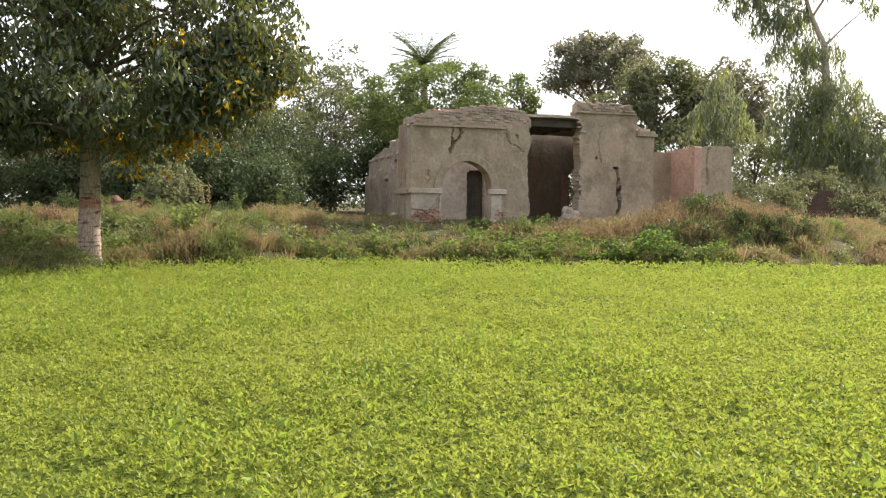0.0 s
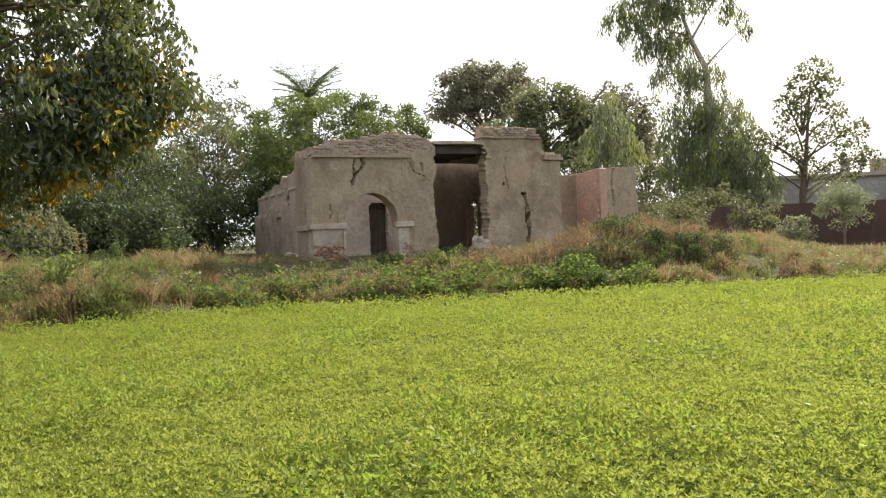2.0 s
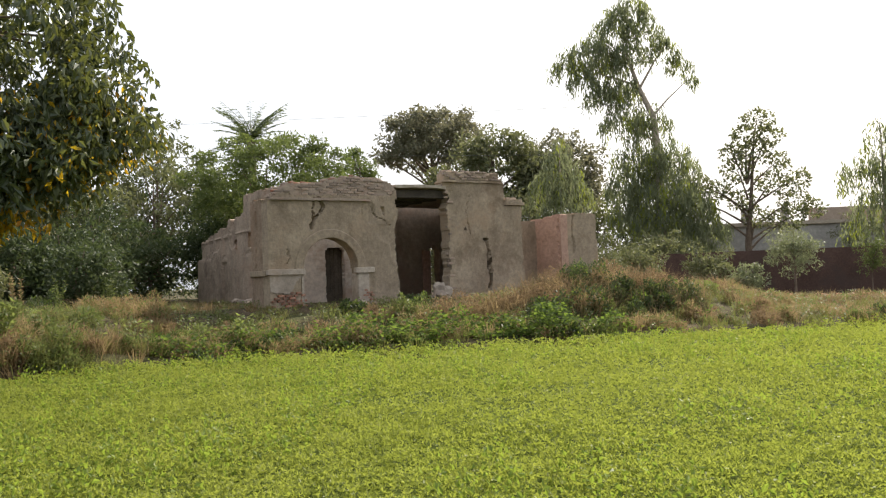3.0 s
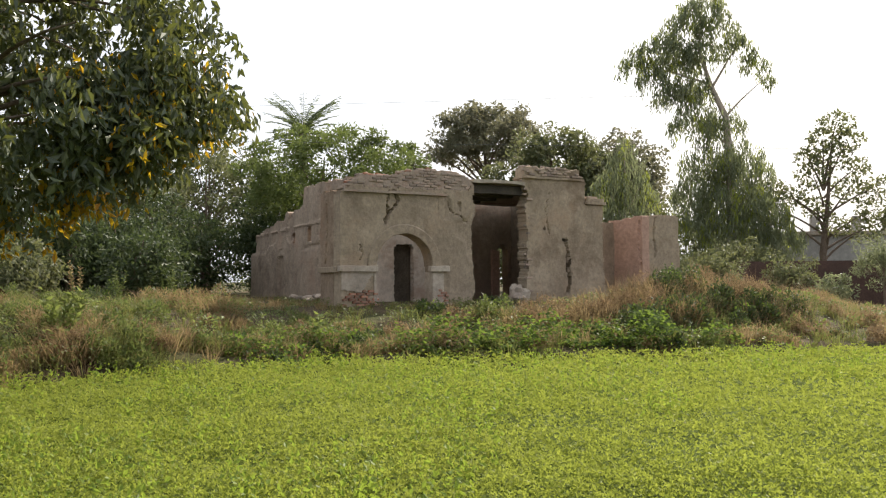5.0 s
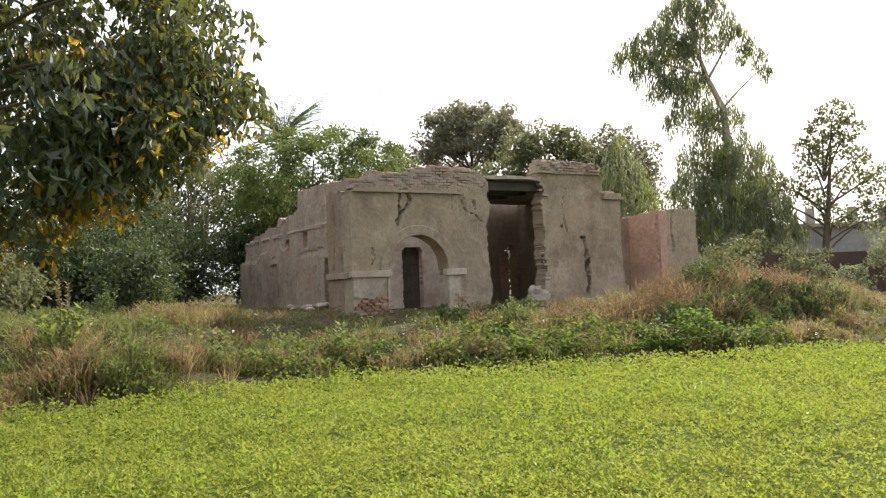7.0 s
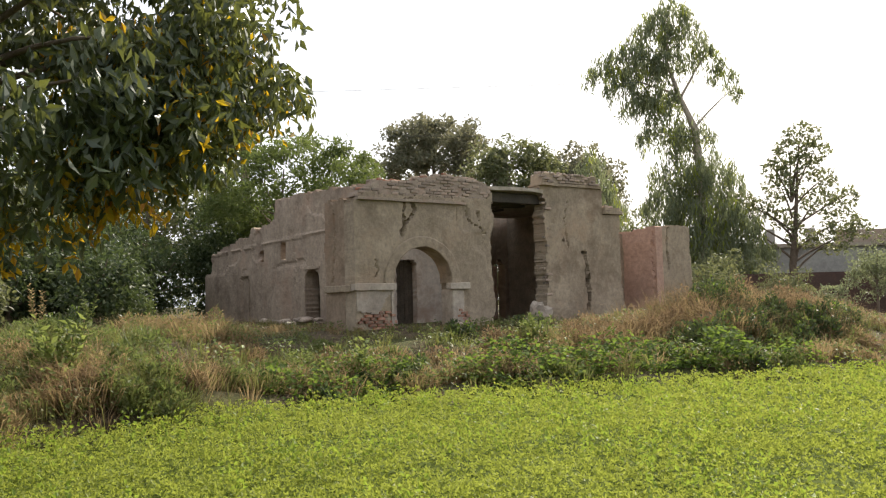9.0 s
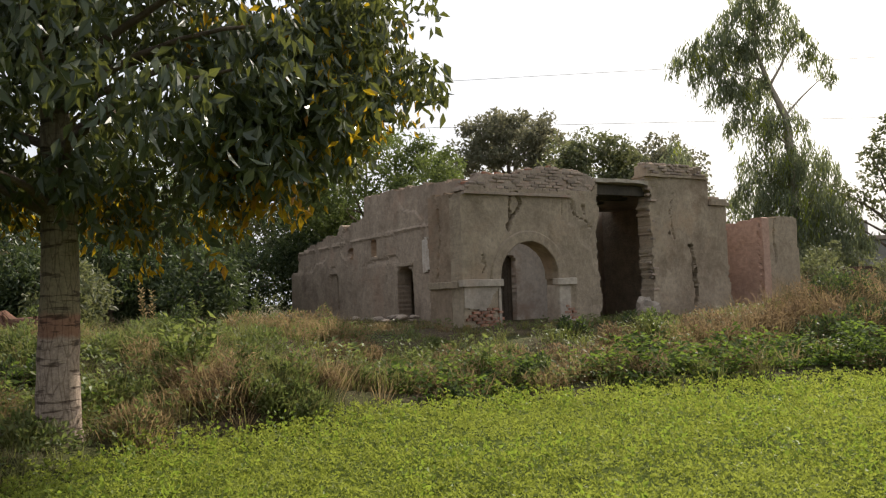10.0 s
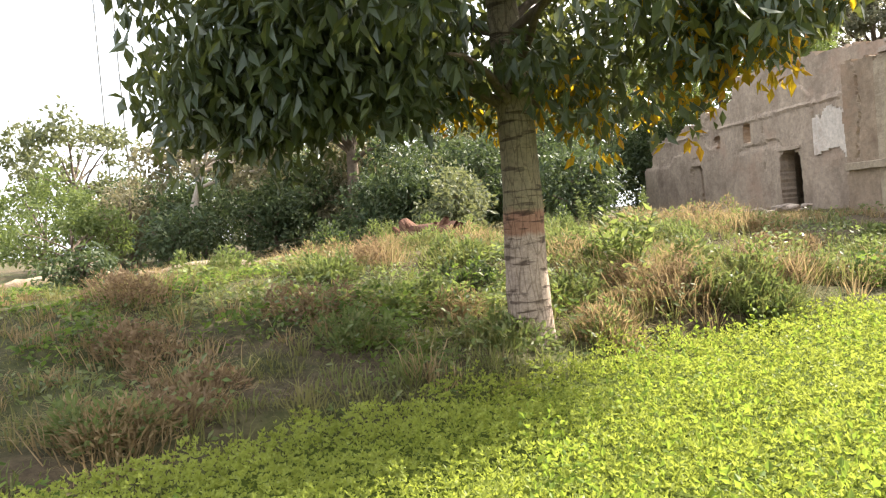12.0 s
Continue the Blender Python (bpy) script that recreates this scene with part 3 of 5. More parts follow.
right = part("front_wall", wall_mesh("front_wall", right_mask, 5.75, 9.2, 0.6, 4.8, 0.045, 0.55, front_place(), PLASTER, right_relief), house)
part("cornice", beam_mesh("cornice", 5.93, 8.26, -0.07, 0.5, 4.72, 4.80, PLASTER, 10, rough=0.014), house)
part("parapet", beam_mesh("parapet", 6.0, 8.12, 0.0, 0.5, 4.80, 5.08, PLASTER, 12, rough=0.05), house, "crumbling parapet block above the cornice")
part("pilaster_cap", beam_mesh("pilaster_cap", 8.3, 9.12, -0.09, 0.5, 4.0, 4.1, PLASTER, 4, rough=0.012), house)
part("pilaster_cap", beam_mesh("pilaster_cap", 8.34, 9.06, -0.05, 0.45, 4.1, 4.2, PLASTER, 4, rough=0.012), house)

# porch back walls, rooms and roof
part("inner_wall", wall_mesh("inner_wall", lambda a, z: ~((a > 3.05) & (a < 3.75) & (z < 2.72 + 0.1 * np.sin((a - 3.05) / 0.7 * math.pi))) & (z < 4.5), 1.9, 5.45, 0.6, 4.55, 0.07, 0.4, front_place(3.1), WHITEWASH, lambda a, z: uneven(a, z, 91, 0.04)), house, "pale whitewashed inner wall with a dark doorway")
part("inner_wall", wall_mesh("inner_wall", lambda a, z: ~((a > 8.2) & (a < 8.65) & (z < 2.72 + 0.2 * np.sin((a - 8.2) / 0.45 * math.pi))), 5.45, 9.3, 0.6, 4.62, 0.08, 0.4, front_place(5.0), PLASTER_SIDE, lambda a, z: uneven(a, z, 93, 0.05)), house)
part("door_jamb", wall_mesh("door_jamb", lambda a, z: z < 2.75, 7.88, 8.2, 0.6, 2.8, 0.08, 0.12, front_place(4.85), PINK, lambda a, z: uneven(a, z, 95, 0.04)), house, "pale plaster door jamb deep inside")
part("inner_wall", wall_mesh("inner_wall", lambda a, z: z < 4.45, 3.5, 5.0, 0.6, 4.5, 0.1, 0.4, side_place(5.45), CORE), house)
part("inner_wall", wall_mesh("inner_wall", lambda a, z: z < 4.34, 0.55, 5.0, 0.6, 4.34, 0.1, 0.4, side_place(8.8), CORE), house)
# plank leaf added to keep the doorway dark, hiding the lighter room behind
door = part("door", beam_mesh("door", 3.02, 3.78, 3.34, 3.38, 0.62, 0.74, PLANK, 3, rough=0.004), house, "dark plank door added to darken the inner doorway")
for k in range(5):
    part("plank", beam_mesh("plank", 3.04 + k * 0.148, 3.04 + k * 0.148 + 0.14, 3.33, 3.37, 0.75, 2.80, PLANK, 1, rough=0.006), door)
# both front slabs' unseen depth is set by how much skylight should get inside
part("roof", beam_mesh("roof", 4.1, 6.2, 0.05, 4.6, 4.50, 4.60, SLAB, 8, sag=-0.03, rough=0.03), house, "sagging flat mud roof slab")
part("roof", beam_mesh("roof", 6.2, 8.9, 0.55, 4.6, 4.30, 4.42, SLAB, 8, rough=0.03), house)
part("roof", beam_mesh("roof", 2.9, 9.2, 5.3, 9.2, 4.48, 4.62, SLAB, 8, rough=0.03), house)
part("roof", beam_mesh("roof", 2.9, 5.4, 3.5, 5.3, 4.62, 4.74, SLAB, 5, rough=0.03), house)
for v in (0.30, 1.2, 2.2, 3.2):
    part("ceiling_beam", beam_mesh("ceiling_beam", 4.1, 6.4, v, v + 0.2, 4.22, 4.48, BEAM, 4, rough=0.02), house, "dark old timber roof beam")

# long side wall, set back behind the pier
SIDE_TOP = profile([(2.5, 4.9), (3.6, 5.05), (7.0, 5.27), (10.8, 5.36), (10.92, 4.62), (12.0, 4.48), (12.6, 4.34), (12.8, 4.52), (13.1, 4.5), (13.3, 4.18), (14.2, 4.22), (15.3, 4.0), (16.3, 3.95), (17.3, 3.75), (17.5, 3.0), (18.2, 2.85)], 0.05, 7)


def side_mask(a, z):
    door = (a > 7.42) & (a < 8.42) & (z < 2.55 + 0.22 * np.sin(np.clip((a - 7.42), 0, 1) * math.pi)) & (z > 1.0)
    niche = (a > 13.35) & (a < 13.62) & (z < 2.72) & (z > 1.05)
    slot = (np.abs(a - 10.15) < 0.22) & (np.abs(z - 3.45) < 0.28) | (np.abs(a - 12.2) < 0.3) & (np.abs(z - 3.4) < 0.2) & (vnoise(a * 4, z * 4, 6) > 0.35)
    return (z < SIDE_TOP(a)) & ~door & ~niche & ~slot


def side_relief(a, z):
    r = uneven(a, z, 101, 0.05)
    r += 0.10 * step(13.3, 13.36, a) * (1 - step(14.15, 14.2, a)) * (1 - step(2.62, 2.7, z + 0.3 * np.abs(a - 13.8) ** 2))
    r -= 0.06 * np.exp(-((z - 3.88 + 0.02 * (a - 9)) / 0.05) ** 2) * (vnoise(a * 2, a * 0, 14) > 0.25) * (a > 5.5)
    r += 0.05 * step(0.55, 0.6, vnoise(a * 0.8, z * 0.8, 105)) * step(2.8, 3.0, z)
    r += crack(a, z, [(9.3, 3.9), (9.2, 3.0), (9.3, 2.2)], 0.02, 0.04)
    return r


side = part("side_wall", wall_mesh("side_wall", side_mask, 3.5, 18.2, 0.6, 5.5, 0.075, 0.5, side_place(2.8), PLASTER_SIDE, side_relief), house, "long eroded mud side wall with arched doorway")
part("plaster_patch", wall_mesh("plaster_patch", lambda a, z: (z < 3.75 - 0.35 * np.abs(a - 5.9)) & (z > 2.2 + 1.0 * vnoise(a * 2.3, a * 0, 17)) & (vnoise(a * 1.9, z * 0.5, 19) > 0.22), 4.9, 6.7, 1.5, 3.8, 0.06, 0.04, side_place(2.765), WHITEWASH), side, "pale run of surviving whitewash")
part("door_hood", side_beam("door_hood", 2.72, 2.9, 7.34, 8.5, 2.72, 2.82, PLASTER_SIDE), side)
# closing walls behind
part("closing_wall", wall_mesh("closing_wall", lambda a, z: z < 3.3 + 0.5 * vnoise(a * 0.7, a * 0, 23), 3.2, 9.2, 0.6, 4.0, 0.15, 0.4, front_place(17.8), CORE), house)
part("closing_wall", wall_mesh("closing_wall", lambda a, z: z < 3.4 + 0.5 * vnoise(a * 0.7, a * 0, 25), 7.6, 17.8, 0.6, 4.0, 0.15, 0.4, side_place(8.9), CORE), house)
# unseen strip under the roof, added to block daylight leaking into the room
part("closing_wall", wall_mesh("closing_wall", lambda a, z: z < 4.5, 5.4, 9.4, 3.2, 4.5, 0.15, 0.3, side_place(8.6), CORE), house)
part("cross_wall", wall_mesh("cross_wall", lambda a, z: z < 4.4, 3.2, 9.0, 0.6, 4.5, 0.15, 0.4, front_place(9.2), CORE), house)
# pink room end and grey pier beside the house
PINK_TOP = profile([(0.2, 3.76), (0.9, 3.70), (1.9, 3.58)], 0.03, 11)
BROWN_TOP = profile([(8.8, 3.50), (10.9, 3.63)], 0.03, 12)
part("brown_wall", wall_mesh("brown_wall", lambda a, z: z < BROWN_TOP(a), 8.8, 10.85, 0.6, 4.0, 0.06, 0.35, front_place(1.5), PIER, lambda a, z: uneven(a, z, 111)), house)
pink = part("pink_wall", wall_mesh("pink_wall", lambda a, z: z < PINK_TOP(a), 0.3, 1.85, 0.6, 4.0, 0.05, 0.3, lambda a, out, z: to_world(10.95 - (a - 0.3) * 0.167 + out, a, z), PINK, lambda a, z: uneven(a, z, 113) + crack(a, z, [(0.42, 3.6), (0.45, 2.8), (0.40, 2.0), (0.43, 1.2)], 0.02, 0.06)), house, "salmon-pink plastered wall of a broken room")
part("end_pier", wall_mesh("end_pier", lambda a, z: (z < 3.78 + 0.06 * (vnoise(a * 5, a * 0, 27) - 0.5)) & (a > 11.08 + 0.14 * vnoise(z * 1.6, z * 0, 29)) & (a < 12.68 - 0.03 * (z - 1)), 11.05, 12.75, 0.6, 3.95, 0.05, 0.5, front_place(0.32), PLASTER, lambda a, z: uneven(a, z, 115) + crack(a, z, [(11.6, 3.7), (11.5, 3.2), (11.55, 2.4)], 0.03, 0.08)), house)

# broken parapet over the arch, set a little back; its bricks come last
PARAPET = profile([(0.05, 4.15), (0.3, 4.34), (0.75, 4.50), (1.9, 4.66), (2.9, 4.80), (3.6, 4.78), (4.05, 4.62), (4.25, 4.45)], 0.05, 13)
parapet = part("parapet", wall_mesh("parapet", lambda a, z: z < PARAPET(a), 0.06, 4.25, 4.13, 4.95, 0.05, 0.42, front_place(0.045), DUSTY_BRICK, lambda a, z: uneven(a, z, 121, 0.05)), house, "broken brick parapet with crumbled top")


# ---- far walls ----
def straight_wall(name, p, q, z0, z1, thick, material, label, cell=0.35, top_rough=0.05, bricks=False):
    p, q = Vector(p), Vector(q)
    d = (q - p).normalized()
    n = Vector((-d.y, d.x))
    L = (q - p).length

    def place(a, out, z):
        return np.stack([p.x + d.x * a + n.x * out, p.y + d.y * a + n.y * out, z], -1)

    me = wall_mesh(name, lambda a, z: z < z1 + (vnoise(a * 1.2, a * 0, 5) - 0.5) * top_rough, 0, L, z0, z1 + 0.1, cell, thick, place, material, lambda a, z: uneven(a, z, 7, 0.03))
    return tagged(new(name, me), label, "wall", kind="structure"), place, L


red_wall, red_place, red_length = straight_wall("boundary_wall", (2.6, 42.6), (24, 40.6), -0.1, 2.28, 0.3, REDWALL, "long dark red brick boundary wall")
grey = thing("flat_roofed_shed", (17, 62, 0.2), "long low grey plastered shed with flat roof", "building")


def box(u0, u1, v0, v1, z0, z1, name, material, bevel=0.03):
    bm = bmesh.new()
    bmesh.ops.create_cube(bm, size=1)
    for w in bm.verts:
        w.co = ((u0 + u1) / 2 + w.co.x * (u1 - u0), (v0 + v1) / 2 + w.co.y * (v1 - v0), (z0 + z1) / 2 + w.co.z * (z1 - z0))
    bmesh.ops.bevel(bm, geom=bm.edges[:], offset=bevel, segments=2, affect="EDGES")
    me = bpy.data.meshes.new(name)
    bm.to_mesh(me)
    bm.free()
    me.materials.append(material)
    return me


part("wall", box(7.5, 34, 58, 64, -0.1, 4.25, "wall", FARWALL), grey)
part("roof", box(7.3, 34.2, 57.8, 64.2, 4.25, 4.5, "roof", SLAB), grey)
part("parapet", box(16, 34, 58.2, 58.6, 4.5, 5.3, "parapet", DUSTY_BRICK), grey)
for x in (9.2, 12.0, 14.5):
    part("chimney", box(x, x + 0.45, 59, 59.45, 4.5, 5.5, "chimney", FARWALL), grey)


# ---- plants ----
def tree(name, base, label, trunk_path, trunk_radii, limbs, crown_points, material, leaf, bark=BARK, way=(0, 0, -0.35), spread=0.7, category="tree", group="", sides=8, extra=None):
    """A tree thing: trunk, joined limbs, and a crown of single leaves."""
    ob = thing(name, base, label, category, group)
    v, f = tube(trunk_path, trunk_radii, sides, 0.12)
    part("trunk", mesh_of("trunk", v, f, bark, True), ob)
    for p, r in limbs:
        v, f = tube(p, r, 5, 0.1)
        part("branch", mesh_of("branch", v, f, bark, True), ob)
    v, f = leaf_cloud(crown_points, way, leaf[0], leaf[1], spread)
    part("crown", mesh_of("crown", v, f, material), ob)
    if extra:
        pts, mat = extra
        v, f = leaf_cloud(pts, way, leaf[0], leaf[1], spread)
        part("young_foliage", mesh_of("young_foliage", v, f, mat), ob)
    return ob


def limb(a, b, r, sag=0.0, n=5):
    a, b = np.array(a, float), np.array(b, float)
    pts = []
    for k in range(n + 1):
        t = k / n
        p = a + (b - a) * t + rng.normal(0, 0.05, 3) * np.linalg.norm(b - a) * 0.25 * t * (1 - t) * 2
        p[2] += -sag * t * t + 0.15 * math.sin(t * math.pi) * np.linalg.norm(b - a) * 0.3
        pts.append(tuple(p))
    return pts, [r * (1 - 0.8 * k / n) + 0.004 for k in range(n + 1)]


# the big tree at the field's edge
def field_tree():
    bx, by = -13.62, 15.93
    bz = float(land(bx, by))
    path = [(bx, by, bz - 0.3), (bx, by, bz), (bx, by, bz + 0.12), (bx + 0.0, by, 0.9), (bx + 0.02, by + 0.01, 1.6), (bx + 0.03, by, 2.4), (bx + 0.0, by + 0.03, 3.2), (bx - 0.1, by + 0.1, 4.4), (bx - 0.05, by, 6.0), (bx, by, 7.4)]
    ob = thing("field_tree", (bx, by, bz), "broad leafy tree with whitewashed trunk and yellowing lower leaves", "tree")
    pts, rad = [], []
    radii = [0.33, 0.30, 0.262, 0.238, 0.225, 0.205, 0.195, 0.15, 0.09, 0.03]
    for k in range(len(path) - 1):
        for j in range(5):
            t = j / 5
            pts.append(tuple(np.array(path[k]) * (1 - t) + np.array(path[k + 1]) * t))
            rad.append(radii[k] * (1 - t) + radii[k + 1] * t)
    v, f = tube(pts, rad, 22, 0.07)
    part("trunk", mesh_of("trunk", v, f, FIELD_BARK, True), ob, "bark whitewashed to breast height under a red ring")
    centre = np.array((-13.6, 15.95, 5.85))
    for e in shell(centre, (4.2, 4.2, 2.9), 46, 0.7):
        p, r = limb((bx, by, float(np.clip(e[2] - rng.uniform(0.6, 1.6), 2.7, 6.5))), e, 0.06, 0.3)
        v, f = tube(p, r, 6, 0.1)
        part("branch", mesh_of("branch", v, f, BARK, True), ob)
    c = np.concatenate([shell(centre, (4.6, 4.6, 3.45), 420, 0.74), shell(centre, (3.7, 3.7, 2.9), 120, 0.2), shell((-10.6, 17.7, 4.8), (1.4, 1.4, 1.0), 46, 0.3), shell((-11.0, 16.2, 4.2), (1.3, 1.3, 0.9), 34, 0.3), shell((-16.2, 14.6, 3.2), (1.5, 1.4, 0.8), 60, 0.3), shell((-15.0, 14.2, 3.4), (1.4, 1.2, 0.8), 46, 0.3)])
    c = c[(bx - c[:, 0]) * 0.94 + (by - c[:, 1]) * 0.35 < 4.2]
    c = c[(c[:, 0] - bx) * 0.85 - (c[:, 1] - by) * 0.53 < 3.3]
    r = rng.uniform(0.32, 0.6, (len(c), 1)) * np.array([[1, 1, 0.85]])
    p = clump_points(c, r, rng.integers(48, 84, len(c)))
    v, f = leaf_cloud(p, (0, 0, -0.8), 0.215, 0.098, 0.5, 0.3)
    part("crown", mesh_of("crown", v, f, MAIN_LEAF), ob)
    skirt = c[(c[:, 2] < 3.5) & (c[:, 1] > by - 0.1) & (np.hypot(c[:, 0] - bx, c[:, 1] - by) < 3.4)]
    p = clump_points(skirt - [0, 0, 0.32], np.full((len(skirt), 3), 0.36), np.full(len(skirt), 28))
    rim = c[(c[:, 0] - bx > 1.4) & (c[:, 1] > by - 0.3) & (c[:, 2] < 5.6)]
    rim = rim[rng.random(len(rim)) < 0.6]
    p = np.concatenate([p, clump_points(rim - [0, 0, 0.1], np.full((len(rim), 3), 0.55), np.full(len(rim), 17))])
    v, f = leaf_cloud(p, (0, 0, -0.8), 0.17, 0.075, 0.5, 0.3)
    part("yellow_foliage", mesh_of("yellow_foliage", v, f, GOLD_LEAF), ob, "yellow and orange dying leaves")


field_tree()


def round_tree(name, x, y, crown, radius, label, material, leaf=(0.34, 0.16), clumps=70, per=70, clump=0.75, bark=BARK, trunk=0.16, spread=0.8, inner=0.5, low=-0.8, group="", category="tree", way=(0, 0, -0.3)):
    z = float(land(x, y))
    cx, cy, cz = crown
    c = shell(crown, radius, clumps, inner, low)
    r = rng.uniform(0.6, 1.2, (len(c), 1)) * clump * np.array([[1, 1, 0.75]])
    p = clump_points(c, r, rng.integers(int(per * 0.6), int(per * 1.4), len(c)))
    p = p[p[:, 2] > z + 0.05]
    ends = c[rng.permutation(len(c))[:12]]
    top = (cx, cy, cz + radius[2] * 0.4)
    limbs = [limb((x + (cx - x) * 0.6, y + (cy - y) * 0.6, float(max(z + 0.4, min(e[2] - 0.4, cz - radius[2] * rng.uniform(0.1, 0.7))))), e, trunk * 0.45, 0) for e in ends]
    path = [(x, y, z - 0.2), (x + (cx - x) * 0.3, y + (cy - y) * 0.3, z + (cz - z) * 0.35), (x + (cx - x) * 0.6, y + (cy - y) * 0.6, z + (cz - z) * 0.7), top]
    return tree(name, (x, y, z), label, path, [trunk * 1.25, trunk, trunk * 0.8, trunk * 0.25], limbs, p, material, leaf, bark, way, spread, category, group)


# behind the house
round_tree("shade_tree", -8.9, 65, (-8.8, 64.8, 10.6), (4.7, 4.2, 4.0), "dome-topped dusky green shade tree", HAZED_CROWN, (0.3, 0.16), 190, 66, 0.62, low=-0.12, inner=0.5, trunk=0.22)
round_tree("shade_tree", -4.2, 58, (-4.0, 57.5, 7.8), (4.2, 3.4, 3.5), "broad olive-brown shade tree", OLIVE_LEAF, (0.30, 0.16), 190, 74, 0.72, trunk=0.2)
round_tree("shade_tree", 0.4, 60, (0.4, 60, 7.9), (3.2, 3.0, 3.3), "broad olive-brown shade tree", HAZED_CROWN, (0.30, 0.16), 150, 74, 0.72, trunk=0.2)
round_tree("young_tree", -12.6, 56, (-12.5, 55.5, 8.6), (1.2, 1.2, 1.6), "slim yellow-green young tree", ACACIA_LEAF, (0.3, 0.12), 26, 50, 0.5, trunk=0.09)
round_tree("acacia_tree", -15.4, 43.6, (-14.9, 43.6, 6.5), (4.4, 2.8, 2.9), "feathery yellow-green acacia tree", ACACIA_LEAF, (0.24, 0.085), 170, 100, 0.62, trunk=0.12, way=(0, 0, 0.1))
THICKET_BEHIND = [(-15.4, 47.5, 2.2, 4.6, 0), (-18.6, 45.6, 2.2, 4.6, 0), (-9.5, 52.0, 2.4, 6.0, 1), (-5.5, 50.5, 2.4, 5.4, 0), (-2.0, 53.0, 2.4, 6.2, 1), (2.0, 54.0, 2.4, 6.0, 1), (5.5, 55.5, 2.2, 5.0, 0), (-12.5, 48.0, 2.0, 5.2, 0), (-22.4, 47.0, 3.2, 9.6, 1), (-17.6, 46.0, 2.8, 6.4, 0), (-26.0, 52.0, 4.0, 10.0, 0), (-20.6, 53.5, 3.4, 8.8, 1), (-23.5, 50.0, 3.4, 11.4, 1), (-19.2, 49.5, 2.8, 9.4, 0), (-28.5, 47.5, 3.6, 10.4, 0), (-14.6, 50.0, 2.6, 7.2, 1)]
THICKET_MIDDLE = [(-20.6, 42.4, 1.8, 4.2, 0), (-23.4, 43.6, 2.2, 4.4, 0), (-24.4, 38.6, 2.2, 4.0, 0), (-20.6, 37.2, 2.4, 5.6, 0), (-22.6, 38.5, 3.0, 6.6, 1), (-26.5, 43.0, 3.6, 9.6, 0), (-29.5, 38.0, 3.4, 7.4, 0), (-34.0, 42.0, 3.6, 8.4, 1), (-38.5, 44, 3.6, 7.2, 0)]
THICKET_NEAR = [(-17.8, 31.6, 1.3, 2.8, 0), (-19.9, 33.6, 1.7, 3.2, 0), (-22.4, 34.2, 1.8, 3.4, 0), (-24.8, 33.0, 1.8, 3.0, 1), (-27.4, 34.6, 2.0, 3.6, 0), (-21.6, 36.0, 1.8, 3.0, 0), (-30.4, 35.6, 2.0, 3.6, 0), (-36.0, 31.0, 2.0, 3.4, 0), (-25.5, 35.0, 2.8, 5.8, 1), (-24.2, 31.4, 1.9, 4.6, 0), (-21.0, 31.8, 1.5, 3.6, 0), (-30.0, 32.0, 2.6, 5.4, 1), (-33, 35, 2.4, 4.8, 0), (-18.6, 33.2, 1.4, 3.2, 0)]
THICKET_FRONT = [(-26.0, 27.6, 1.3, 2.2, 0), (-20.6, 29.0, 1.1, 2.2, 1), (-24.8, 30.2, 1.6, 4.2, 2), (-31.8, 27.6, 1.6, 3.0, 2), (-22.8, 29.4, 1.4, 2.6, 0), (-29.5, 28.4, 1.9, 3.4, 0), (-26.4, 29.6, 1.8, 3.8, 0), (-33.5, 30.5, 2.0, 3.4, 1), (-22.6, 27.6, 1.2, 2.0, 0), (-27.0, 24.6, 1.0, 1.6, 0), (-21.4, 28.0, 1.0, 2.4, 0), (-17.2, 29.4, 1.0, 2.4, 0), (-19.8, 27.0, 0.8, 1.7, 1)]
for k, (x, y, r, h, kind) in enumerate(THICKET_BEHIND + THICKET_MIDDLE + THICKET_NEAR + THICKET_FRONT):
    z = float(land(x, y))
    round_tree("thicket_tree", x, y, (x, y, z + h * 0.52), (r, r * 0.9, h * 0.47), ("dense dark green bushy tree in a thicket", "dusty olive bushy tree in a thicket", "dry dusty brown bush in a thicket")[kind], (SHRUB_LEAF, OLIVE_LEAF, DUSTY_LEAF)[kind], (0.19, 0.085) if y < 41 else (0.25, 0.12), int(36 * r), 62 if y < 41 else 36, 0.55, trunk=0.1, inner=0.35, low=-1.0, group="thicket behind the bank")
# left end, seen when the walk turns
round_tree("thicket_tree", -41, 33.5, (-40.6, 33, 5.2), (3.6, 3, 2.6), "pale dusty tree at the field's far side", OLIVE_LEAF, (0.28, 0.14), 60, 55, 0.6, trunk=0.12)
round_tree("thicket_tree", -35.5, 27, (-35, 27, 2.6), (3.0, 2.4, 1.8), "dense yellow-green roadside bush", ACACIA_LEAF, (0.2, 0.08), 60, 70, 0.55, trunk=0.07)
round_tree("thicket_tree", -31.0, 24.5, (-31, 24.5, 2.0), (1.8, 1.6, 1.5), "dense yellow-green roadside bush", ACACIA_LEAF, (0.18, 0.08), 40, 70, 0.45, trunk=0.06)
round_tree("roadside_tree", -28.1, 25.8, (-27.2, 26.5, 4.0), (2.4, 2.0, 1.1), "young tree with bare pale trunk and dusty crown", DUSTY_LEAF, (0.2, 0.1), 50, 60, 0.45, trunk=0.13, bark=PALE_BARK)
round_tree("roadside_tree", -24.0, 29.0, (-23.6, 28.6, 5.0), (2.0, 2.0, 1.8), "tree with dark leaning trunk", SHRUB_LEAF, (0.2, 0.1), 40, 60, 0.5, trunk=0.2)
